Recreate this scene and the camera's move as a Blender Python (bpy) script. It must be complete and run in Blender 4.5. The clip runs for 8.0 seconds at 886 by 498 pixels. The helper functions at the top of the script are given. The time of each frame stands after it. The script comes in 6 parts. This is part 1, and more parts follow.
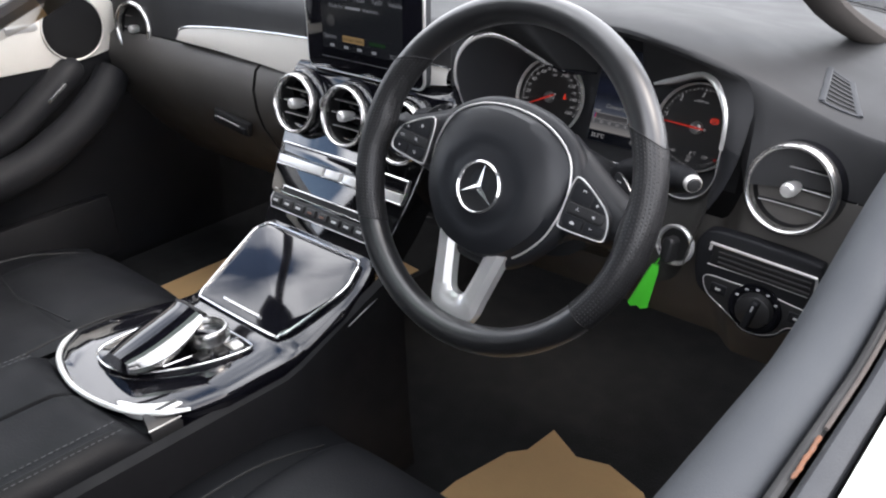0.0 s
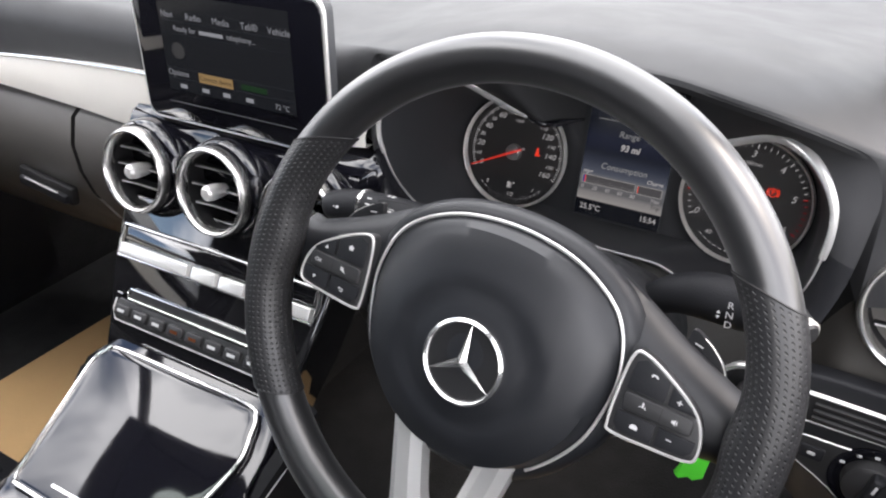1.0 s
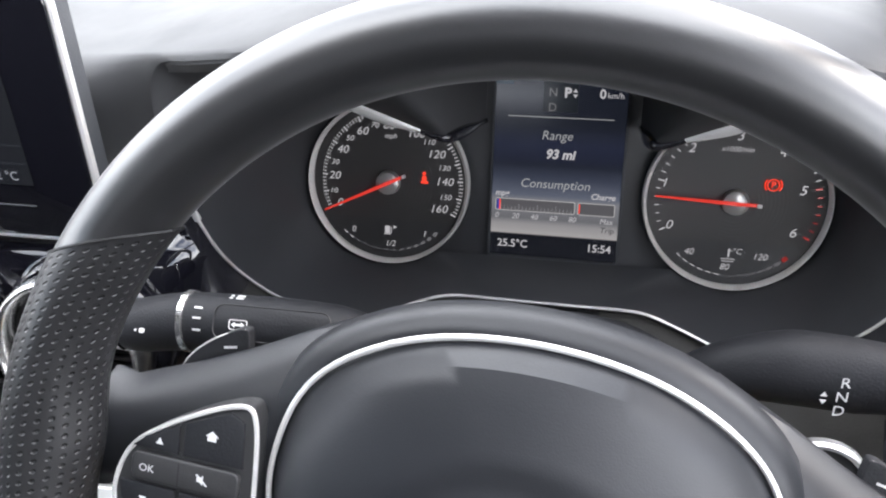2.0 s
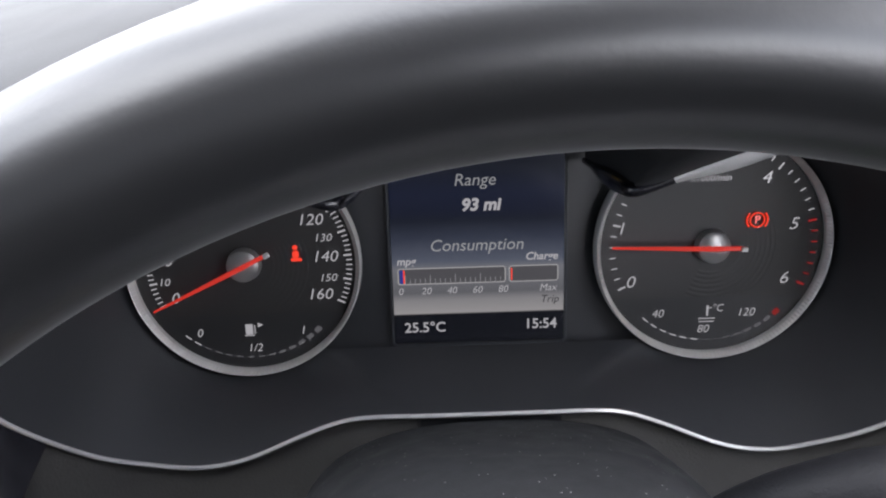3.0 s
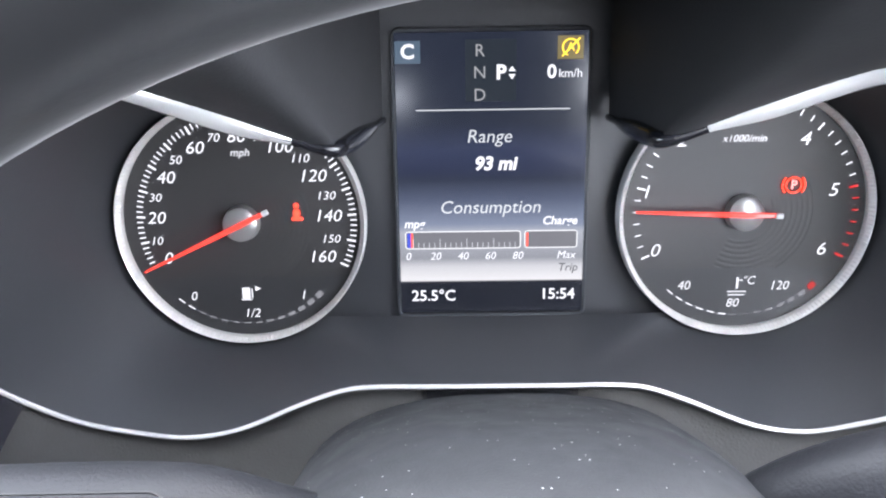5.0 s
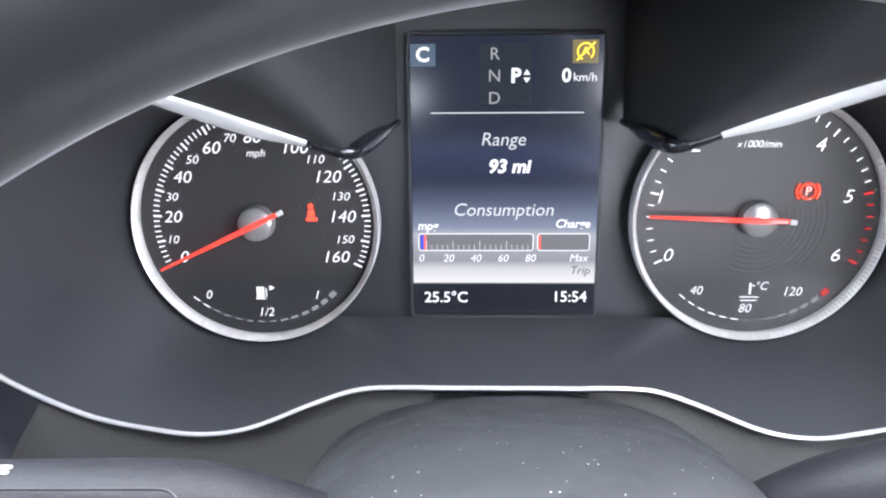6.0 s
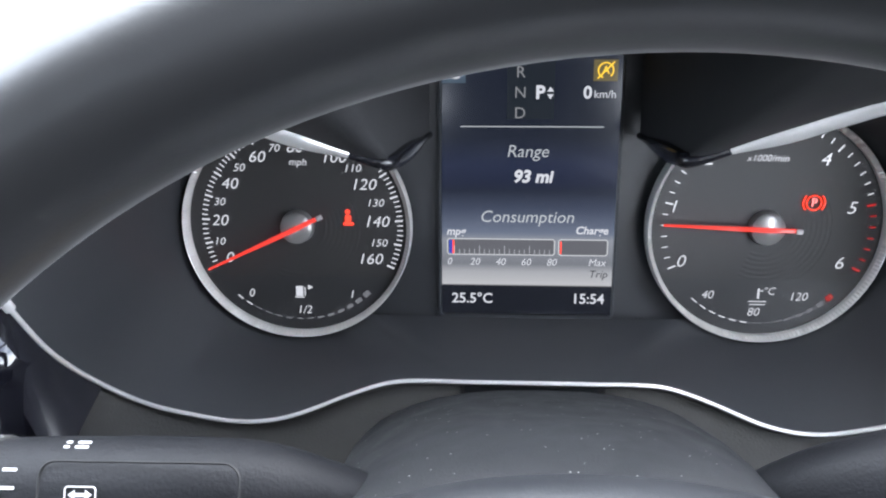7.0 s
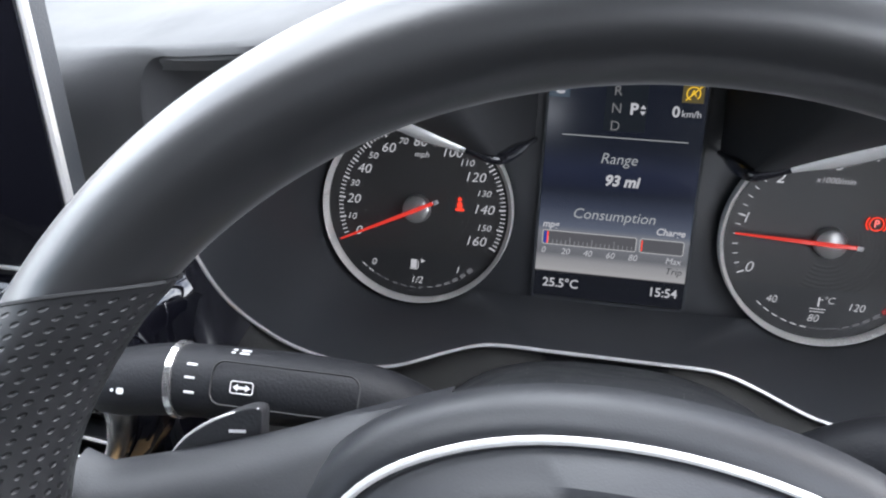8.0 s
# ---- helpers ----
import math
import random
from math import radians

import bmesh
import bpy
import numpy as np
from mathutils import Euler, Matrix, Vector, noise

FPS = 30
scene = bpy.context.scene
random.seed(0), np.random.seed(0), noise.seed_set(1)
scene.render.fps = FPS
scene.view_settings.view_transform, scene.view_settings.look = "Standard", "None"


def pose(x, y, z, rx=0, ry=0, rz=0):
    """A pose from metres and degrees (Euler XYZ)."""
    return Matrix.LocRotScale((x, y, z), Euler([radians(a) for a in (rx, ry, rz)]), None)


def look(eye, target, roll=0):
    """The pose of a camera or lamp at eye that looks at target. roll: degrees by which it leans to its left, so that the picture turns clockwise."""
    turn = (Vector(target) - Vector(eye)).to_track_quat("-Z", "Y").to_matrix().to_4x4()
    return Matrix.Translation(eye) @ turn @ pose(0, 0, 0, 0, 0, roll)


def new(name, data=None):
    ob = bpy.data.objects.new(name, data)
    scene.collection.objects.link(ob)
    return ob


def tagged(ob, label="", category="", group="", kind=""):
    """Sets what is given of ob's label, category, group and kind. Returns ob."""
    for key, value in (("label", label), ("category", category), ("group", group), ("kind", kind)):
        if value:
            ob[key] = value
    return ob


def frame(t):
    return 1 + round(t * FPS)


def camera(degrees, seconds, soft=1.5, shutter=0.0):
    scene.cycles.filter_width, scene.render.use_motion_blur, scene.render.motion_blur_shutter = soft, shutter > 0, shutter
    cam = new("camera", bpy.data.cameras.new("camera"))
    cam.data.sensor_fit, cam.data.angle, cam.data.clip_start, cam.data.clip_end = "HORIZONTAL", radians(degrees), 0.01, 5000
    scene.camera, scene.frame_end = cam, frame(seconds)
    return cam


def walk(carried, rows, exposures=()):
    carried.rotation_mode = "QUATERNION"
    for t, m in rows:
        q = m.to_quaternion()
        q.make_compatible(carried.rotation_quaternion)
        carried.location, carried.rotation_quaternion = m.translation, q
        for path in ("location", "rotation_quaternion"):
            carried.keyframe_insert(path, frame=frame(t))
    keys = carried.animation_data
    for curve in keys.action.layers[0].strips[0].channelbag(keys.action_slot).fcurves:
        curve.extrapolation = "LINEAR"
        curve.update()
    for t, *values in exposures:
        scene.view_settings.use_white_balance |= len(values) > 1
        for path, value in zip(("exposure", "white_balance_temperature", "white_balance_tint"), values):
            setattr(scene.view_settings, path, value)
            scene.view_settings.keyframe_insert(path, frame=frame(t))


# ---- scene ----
cam = camera(56.75, 8.0, soft=2.1)
PATH = [
    (0, (0.5104, -0.9408, 1.3000), (-0.0764, -0.2761, 0.8377), -1.40),
    (0.1, (0.4812, -0.9059, 1.2969), (-0.1051, -0.2468, 0.8259), -1.52),
    (0.2, (0.4508, -0.8707, 1.2891), (-0.1322, -0.2131, 0.8120), -1.49),
    (0.3, (0.4180, -0.8426, 1.2867), (-0.1531, -0.1804, 0.8016), -1.50),
    (0.4, (0.3869, -0.8149, 1.2866), (-0.1688, -0.1458, 0.7932), -1.43),
    (0.5, (0.3551, -0.7921, 1.2878), (-0.1820, -0.1109, 0.7904), -1.24),
    (0.7, (0.2917, -0.7397, 1.2922), (-0.2125, -0.0411, 0.7845), -1.44),
    (0.8, (0.2638, -0.7151, 1.2902), (-0.2238, -0.0065, 0.7800), -1.35),
    (1, (0.2126, -0.6677, 1.2831), (-0.2366, 0.0652, 0.7721), -1.32),
    (1.2, (0.1687, -0.6242, 1.2698), (-0.2235, 0.1401, 0.7580), -1.43),
    (2.3, (-0.0105, -0.4197, 1.1777), (-0.1044, 0.4283, 0.6560), -1.65),
    (2.5, (-0.0267, -0.3853, 1.1686), (-0.0565, 0.4727, 0.6558), -0.89),
    (2.7, (-0.0257, -0.3555, 1.1708), (-0.0270, 0.5005, 0.6501), -1.08),
    (3, (-0.0229, -0.3312, 1.1601), (-0.0046, 0.5193, 0.6361), -1.47),
    (3.2, (-0.0249, -0.3276, 1.1490), (0.0101, 0.5140, 0.6293), -1.10),
    (3.3, (-0.0260, -0.3255, 1.1420), (0.0142, 0.5163, 0.6236), -1.00),
    (3.5, (-0.0254, -0.3238, 1.1330), (0.0169, 0.5282, 0.6198), -0.98),
    (4, (-0.0261, -0.3224, 1.1334), (0.0097, 0.5319, 0.6148), -1.01),
    (4.5, (-0.0228, -0.3195, 1.1303), (-0.0059, 0.5350, 0.6111), -1.03),
    (6, (-0.0206, -0.3204, 1.1331), (-0.0375, 0.5331, 0.6124), -0.91),
    (6.5, (-0.0253, -0.3273, 1.1338), (-0.0477, 0.5273, 0.6151), -0.89),
    (7, (-0.0250, -0.3425, 1.1475), (-0.0625, 0.5119, 0.6292), -0.94),
    (7.5, (-0.0188, -0.3681, 1.1631), (-0.0983, 0.4855, 0.6482), -0.74),
    (8, (-0.0146, -0.4054, 1.1707), (-0.1826, 0.4394, 0.6628), -0.37),
]
walk(cam, [(t, look(eye, target, roll)) for t, eye, target, roll in PATH],
     [(0, 1.15, 6650, 13), (0.5, 1.70, 6800, 14), (1.2, 1.70, 6900, 14), (2.3, 2.35, 6550, 12), (2.7, 2.25, 6550, 13), (3.0, 1.85, 6550, 14), (3.5, 3.25, 6600, 15),
      (4.0, 3.62, 6350, 13), (6.5, 3.7, 6250, 12), (7.0, 2.85, 6200, 10), (7.5, 2.9, 6350, 11), (8.0, 2.25, 6350, 11)])

# ---- light ----
SUN_EL, SUN_AZ = 46, 64          # degrees above the horizon; to the right of straight ahead
world = bpy.data.worlds.new("sky_world")
scene.world = world
world.use_nodes = True
wt = world.node_tree
sky = wt.nodes.new("ShaderNodeTexSky")
sky.sky_type, sky.sun_disc = "NISHITA", False
sky.sun_elevation, sky.sun_rotation = radians(SUN_EL), radians(SUN_AZ)
sky.air_density, sky.dust_density = 1.0, 2.0
co, cn, cr, cm = (wt.nodes.new(n) for n in ("ShaderNodeTexCoord", "ShaderNodeTexNoise", "ShaderNodeValToRGB", "ShaderNodeMix"))
cn.inputs["Scale"].default_value, cn.inputs["Detail"].default_value = 3.2, 7.0
cr.color_ramp.elements[0].position, cr.color_ramp.elements[1].position = 0.38, 0.56
cm.data_type = "RGBA"
cm.inputs["B"].default_value = (16.4, 17.0, 18.0, 1)
wt.links.new(co.outputs["Generated"], cn.inputs["Vector"])
wt.links.new(cn.outputs["Fac"], cr.inputs["Fac"])
wt.links.new(cr.outputs["Color"], cm.inputs["Factor"])
wt.links.new(sky.outputs["Color"], cm.inputs["A"])
bg = wt.nodes["Background"]
bg.inputs["Strength"].default_value = 0.14
wt.links.new(cm.outputs["Result"], bg.inputs["Color"])

sun = new("sun", bpy.data.lights.new("sun", "SUN"))
sun.data.energy, sun.data.angle, sun.data.color = 0.45, radians(14), (1.0, 0.95, 0.88)
az, el = radians(SUN_AZ), radians(SUN_EL)
sun.matrix_world = look((0, 0, 6), (-math.sin(az) * math.cos(el), -math.cos(az) * math.cos(el), 6 - math.sin(el)))


# ---- materials ----
def material(name, color, rough=0.5, metal=0.0, grain=0.0, grain_size=0.001, stain=0.0, stain_size=0.05, coat=0.0,
             bump_only=False, spec=0.5):
    """A surface with grain (fine relief, in metres) and broad stains in tone and gloss."""
    m = bpy.data.materials.new(name)
    m.use_nodes = True
    nt = m.node_tree
    b = nt.nodes["Principled BSDF"]
    b.inputs["Base Color"].default_value = (*color, 1)
    b.inputs["Roughness"].default_value = rough
    b.inputs["Metallic"].default_value = metal
    b.inputs["Coat Weight"].default_value = coat
    b.inputs["Coat Roughness"].default_value = 0.03
    b.inputs["Specular IOR Level"].default_value = spec
    tc = nt.nodes.new("ShaderNodeTexCoord")
    if grain:
        n1 = nt.nodes.new("ShaderNodeTexNoise")
        n1.inputs["Scale"].default_value, n1.inputs["Detail"].default_value = 1 / grain_size, 3
        bp = nt.nodes.new("ShaderNodeBump")
        bp.inputs["Distance"].default_value = grain
        bp.inputs["Strength"].default_value = 0.6
        nt.links.new(tc.outputs["Object"], n1.inputs["Vector"])
        nt.links.new(n1.outputs["Fac"], bp.inputs["Height"])
        nt.links.new(bp.outputs["Normal"], b.inputs["Normal"])
    if stain:
        n2 = nt.nodes.new("ShaderNodeTexNoise")
        n2.inputs["Scale"].default_value, n2.inputs["Detail"].default_value = 1 / stain_size, 5
        nt.links.new(tc.outputs["Object"], n2.inputs["Vector"])
        mr = nt.nodes.new("ShaderNodeMapRange")
        mr.inputs["To Min"].default_value, mr.inputs["To Max"].default_value = max(rough - stain * 0.5, 0.02), min(rough + stain * 0.5, 1)
        mr.inputs["From Min"].default_value, mr.inputs["From Max"].default_value = 0.3, 0.7
        nt.links.new(n2.outputs["Fac"], mr.inputs["Value"])
        nt.links.new(mr.outputs["Result"], b.inputs["Roughness"])
        mx = nt.nodes.new("ShaderNodeMix")
        mx.data_type = "RGBA"
        mx.inputs["A"].default_value = (*[c * (1 - stain * 0.6) for c in color], 1)
        mx.inputs["B"].default_value = (*[min(c * (1 + stain * 0.6), 1) for c in color], 1)
        nt.links.new(n2.outputs["Fac"], mx.inputs["Factor"])
        nt.links.new(mx.outputs["Result"], b.inputs["Base Color"])
    return m


def glow(name, color, strength):
    m = bpy.data.materials.new(name)
    m.use_nodes = True
    b = m.node_tree.nodes["Principled BSDF"]
    b.inputs["Base Color"].default_value = (0.01, 0.01, 0.01, 1)
    b.inputs["Roughness"].default_value = 0.12
    b.inputs["Specular IOR Level"].default_value = 0.3
    b.inputs["Emission Color"].default_value = (*color, 1)
    b.inputs["Emission Strength"].default_value = strength
    return m


M_SOFT = material("soft_black_plastic", (0.0105, 0.011, 0.0132), 0.6, grain=0.0004, grain_size=0.0012, stain=0.15, spec=0.3)
M_DASH = material("dash_leatherette", (0.015, 0.0155, 0.0170), 0.60, grain=0.00014, grain_size=0.0011, stain=0.08, spec=0.55)
M_LOWER = material("warm_lower_dash", (0.080, 0.075, 0.070), 0.55, grain=0.00016, grain_size=0.0012, stain=0.12)
M_HARD = material("hard_black_plastic", (0.022, 0.022, 0.023), 0.42, grain=0.0002, grain_size=0.0008, stain=0.12)
M_PANEL = material("cluster_panel", (0.028, 0.029, 0.032), 0.42, grain=0.0001, grain_size=0.0006, stain=0.1)
M_LACQUER = material("high_gloss_lacquer", (0.005, 0.005, 0.006), 0.04, stain=0.03, stain_size=0.03, coat=1.0, spec=1.0)
M_LACQUER.node_tree.nodes["Principled BSDF"].inputs["Coat IOR"].default_value = 1.7
M_GLOSS = material("piano_black", (0.004, 0.004, 0.006), 0.05, stain=0.04, stain_size=0.03, coat=0.6, spec=0.5)
M_LEATHER = material("black_leather", (0.0060, 0.0064, 0.0080), 0.54, grain=0.0006, grain_size=0.0022, stain=0.2, stain_size=0.08, spec=0.22)
M_RIM = material("rim_leather", (0.008, 0.008, 0.009), 0.36, coat=0.4, grain=0.00005, grain_size=0.0012, stain=0.05, stain_size=0.08, spec=0.95)
M_RIM.node_tree.nodes["Principled BSDF"].inputs["Coat Roughness"].default_value = 0.32
M_RIM.node_tree.nodes["Principled BSDF"].inputs["Sheen Weight"].default_value = 0.12
M_RIM.node_tree.nodes["Principled BSDF"].inputs["Sheen Roughness"].default_value = 0.35
M_PAD = material("wheel_pad", (0.0092, 0.0102, 0.0128), 0.47, grain=0.0001, grain_size=0.0007, stain=0.12, stain_size=0.04)
M_CHROME = material("satin_chrome", (0.88, 0.87, 0.85), 0.26, 0.6)
M_BRIGHT = material("bright_chrome", (0.90, 0.90, 0.89), 0.16, 0.95)
M_SILVER = material("silver_paint", (0.84, 0.83, 0.81), 0.32, 0.65, grain=0.00005, grain_size=0.0004)
M_ALU = material("brushed_aluminium", (0.88, 0.85, 0.79), 0.42, 0.3, grain=0.00006, grain_size=0.0006, stain=0.08)
# near-black for seams, linings and openings; the openings' shade is put into this colour
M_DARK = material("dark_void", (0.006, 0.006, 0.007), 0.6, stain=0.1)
M_FACE = material("dial_face", (0.030, 0.0285, 0.028), 0.5, grain=0.00003, grain_size=0.0005)
M_BAND = material("dial_band", (0.026, 0.026, 0.027), 0.4, grain=0.00002, grain_size=0.0004)
M_KNURL = material("knurled_ring", (0.78, 0.76, 0.73), 0.42, 0.55, grain=0.00004, grain_size=0.0003)
M_CARPET = material("black_carpet", (0.009, 0.009, 0.0095), 0.95, grain=0.003, grain_size=0.003, stain=0.3)
M_PAPER = material("brown_paper", (0.62, 0.39, 0.185), 0.8, grain=0.0015, grain_size=0.02, stain=0.12, stain_size=0.06)
M_WHITE = material("white_print", (0.55, 0.55, 0.55), 0.5)
M_PILLAR = material("beige_grey_fabric", (0.07, 0.064, 0.06), 0.9, grain=0.0004, grain_size=0.0015, stain=0.1, spec=0.1)
M_SILL = material("sill_pad", (0.042, 0.047, 0.054), 0.68, grain=0.0003, grain_size=0.0012, stain=0.12)
M_RUST = material("rusty_brown_strip", (0.17, 0.072, 0.036), 0.8, grain=0.001, grain_size=0.003, stain=0.8, stain_size=0.005)
M_MESH = material("speaker_mesh", (0.010, 0.010, 0.011), 0.8, grain=0.0006, grain_size=0.0015, spec=0.2)
M_WORN = material("worn_felt_bead", (0.075, 0.062, 0.055), 0.9, grain=0.001, grain_size=0.003, stain=0.6, stain_size=0.008)
M_FASCIA = material("matt_black_fascia", (0.033, 0.0335, 0.0355), 0.65, grain=0.00014, grain_size=0.0011, stain=0.12, spec=0.2)
M_SIDE = material("black_console_side", (0.007, 0.0072, 0.0088), 0.7, grain=0.0003, grain_size=0.0015, stain=0.2, spec=0.25)
M_THREAD = material("grey_thread", (0.10, 0.10, 0.11), 0.7)
M_BODY = material("white_car_paint", (0.78, 0.78, 0.77), 0.25, coat=0.8, stain=0.03)
M_GREY = material("grey_upper_trim", (0.034, 0.037, 0.042), 0.6, grain=0.0004, grain_size=0.0012, stain=0.15)
M_LINER = material("headliner", (0.42, 0.41, 0.40), 0.9, grain=0.0005, grain_size=0.002, stain=0.08)
M_GREEN = material("green_plastic", (0.10, 0.85, 0.06), 0.35, stain=0.1, stain_size=0.01)
M_RUBBER = material("rubber_seal", (0.015, 0.015, 0.015), 0.6, stain=0.2)
M_ASPHALT = material("asphalt", (0.055, 0.055, 0.056), 0.85, grain=0.004, grain_size=0.01, stain=0.3, stain_size=0.6)
M_NOSE = material("nose_gloss", (0.010, 0.010, 0.013), 0.22, stain=0.06, spec=0.6)
M_SKIRT = material("grained_grey_plastic", (0.040, 0.0385, 0.036), 0.7, grain=0.0004, grain_size=0.0012, stain=0.2, stain_size=0.02)
M_RING = material("polished_metal_ring", (0.80, 0.79, 0.77), 0.27, 1.0)
M_DUSTY = material("dusty_black_plastic", (0.024, 0.025, 0.027), 0.6, grain=0.0002, grain_size=0.0009, stain=0.2, stain_size=0.015, spec=0.35)
nt = M_DUSTY.node_tree
tcd, vod, lt, gt, mu, mxd = (nt.nodes.new(n) for n in ("ShaderNodeTexCoord", "ShaderNodeTexVoronoi", "ShaderNodeMath", "ShaderNodeMath", "ShaderNodeMath", "ShaderNodeMix"))
vod.inputs["Scale"].default_value = 420
lt.operation, gt.operation, mu.operation = "LESS_THAN", "GREATER_THAN", "MULTIPLY"
lt.inputs[1].default_value, gt.inputs[1].default_value = 0.13, 0.72
mxd.data_type = "RGBA"
mxd.inputs["B"].default_value = (0.42, 0.42, 0.40, 1)
db = nt.nodes["Principled BSDF"]
old = db.inputs["Base Color"].links[0].from_socket
nt.links.new(tcd.outputs["Object"], vod.inputs["Vector"])
nt.links.new(vod.outputs["Distance"], lt.inputs[0])
nt.links.new(vod.outputs["Color"], gt.inputs[0])
nt.links.new(lt.outputs[0], mu.inputs[0])
nt.links.new(gt.outputs[0], mu.inputs[1])
nt.links.new(mu.outputs[0], mxd.inputs["Factor"])
nt.links.new(old, mxd.inputs["A"])
nt.links.new(mxd.outputs["Result"], db.inputs["Base Color"])
M_WHITE_LIT = glow("lit_white", (0.95, 0.95, 1.0), 0.105)
M_HUB = material("needle_hub", (0.36, 0.35, 0.34), 0.34, 0.6)
M_GREY_LIT = glow("lit_grey", (0.6, 0.6, 0.65), 0.0415)
M_RED_LIT = glow("lit_red", (1.0, 0.06, 0.03), 0.2592)
M_NEEDLE = glow("needle_red", (1.0, 0.06, 0.04), 0.15)
M_AMBER = glow("lit_amber", (1.0, 0.62, 0.05), 0.1814)
M_ORANGE = glow("lit_orange", (1.0, 0.25, 0.02), 0.0311)
M_GREENLIT = glow("lit_green", (0.05, 0.5, 0.1), 0.0156)
M_BLUEBOX = glow("lit_blue_box", (0.20, 0.30, 0.42), 0.040)
M_SCREENTXT = glow("screen_text", (0.7, 0.75, 0.85), 0.10)
M_SCREENBAR = glow("screen_bar", (0.10, 0.12, 0.16), 0.0311)
M_SCREENTAN = glow("screen_tan", (0.75, 0.50, 0.22), 0.10)

M_GLASS = bpy.data.materials.new("window_glass")
M_GLASS.use_nodes = True
gb = M_GLASS.node_tree.nodes["Principled BSDF"]
gb.inputs["Transmission Weight"].default_value = 1.0
gb.inputs["Roughness"].default_value = 0.0
gb.inputs["IOR"].default_value = 1.05
gb.inputs["Base Color"].default_value = (0.96, 0.98, 0.97, 1)

# side glass: clear film of gloss over a light tint
M_TINT = bpy.data.materials.new("tinted_side_glass")
M_TINT.use_nodes = True
nt = M_TINT.node_tree
nt.nodes.remove(nt.nodes["Principled BSDF"])
tr_, gl_, fr_, mx_ = (nt.nodes.new(n) for n in ("ShaderNodeBsdfTransparent", "ShaderNodeBsdfGlossy", "ShaderNodeFresnel", "ShaderNodeMixShader"))
tr_.inputs["Color"].default_value = (0.84, 0.85, 0.86, 1)
gl_.inputs["Roughness"].default_value = 0.02
nt.links.new(fr_.outputs["Fac"], mx_.inputs["Fac"])
nt.links.new(tr_.outputs["BSDF"], mx_.inputs[1])
nt.links.new(gl_.outputs["BSDF"], mx_.inputs[2])
nt.links.new(mx_.outputs["Shader"], nt.nodes["Material Output"].inputs["Surface"])

# roof glass: the same film over a deeper green tint
M_ROOFGLASS = M_TINT.copy()
M_ROOFGLASS.name = "green_roof_glass"
M_ROOFGLASS.node_tree.nodes[tr_.name].inputs["Color"].default_value = (0.50, 0.57, 0.53, 1)

# perforated leather: regular dimples laid along the rim by the mesh's own coordinates
M_PERF = material("perforated_leather", (0.014, 0.014, 0.015), 0.42, stain=0.15, stain_size=0.03)
nt = M_PERF.node_tree
uvn, vor, rmp, bmp = (nt.nodes.new(n) for n in ("ShaderNodeUVMap", "ShaderNodeTexVoronoi", "ShaderNodeMapRange", "ShaderNodeBump"))
vor.voronoi_dimensions = "2D"
vor.inputs["Scale"].default_value, vor.inputs["Randomness"].default_value = 1.0, 0.0
rmp.inputs["From Min"].default_value, rmp.inputs["From Max"].default_value = 0.10, 0.26
bmp.inputs["Distance"].default_value = 0.0005
nt.links.new(uvn.outputs["UV"], vor.inputs["Vector"])
nt.links.new(vor.outputs["Distance"], rmp.inputs["Value"])
nt.links.new(rmp.outputs["Result"], bmp.inputs["Height"])
nt.links.new(bmp.outputs["Normal"], nt.nodes["Principled BSDF"].inputs["Normal"])

# the display's background: dark at the top, a navy band, then pale towards its lower edge
M_DISPLAY = bpy.data.materials.new("driver_display")
M_DISPLAY.use_nodes = True
nt = M_DISPLAY.node_tree
tc, sx, mr, cr2 = (nt.nodes.new(n) for n in ("ShaderNodeTexCoord", "ShaderNodeSeparateXYZ", "ShaderNodeMapRange", "ShaderNodeValToRGB"))
mr.inputs["From Min"].default_value, mr.inputs["From Max"].default_value = -0.0445, 0.079
ramp = cr2.color_ramp
ramp.elements[0].position, ramp.elements[0].color = 0.0, (0.004, 0.005, 0.008, 1)
ramp.elements[1].position, ramp.elements[1].color = 1.0, (0.010, 0.013, 0.022, 1)
for pos, col in ((0.148, (0.004, 0.005, 0.008)), (0.152, (0.44, 0.43, 0.43)), (0.205, (0.33, 0.33, 0.34)), (0.235, (0.16, 0.165, 0.18)),
                 (0.33, (0.23, 0.24, 0.265)), (0.36, (0.12, 0.14, 0.19)), (0.45, (0.045, 0.055, 0.085)), (0.52, (0.014, 0.018, 0.030)),
                 (0.55, (0.012, 0.016, 0.034)), (0.62, (0.014, 0.019, 0.042)), (0.72, (0.010, 0.013, 0.022))):
    e = ramp.elements.new(pos)
    e.color = (*col, 1)
nt.links.new(tc.outputs["Object"], sx.inputs["Vector"])
nt.links.new(sx.outputs["Y"], mr.inputs["Value"])
nt.links.new(mr.outputs["Result"], cr2.inputs["Fac"])
db = nt.nodes["Principled BSDF"]
db.inputs["Base Color"].default_value = (0.006, 0.006, 0.008, 1)
db.inputs["Roughness"].default_value = 0.12
db.inputs["Emission Strength"].default_value = 0.17
nt.links.new(cr2.outputs["Color"], db.inputs["Emission Color"])


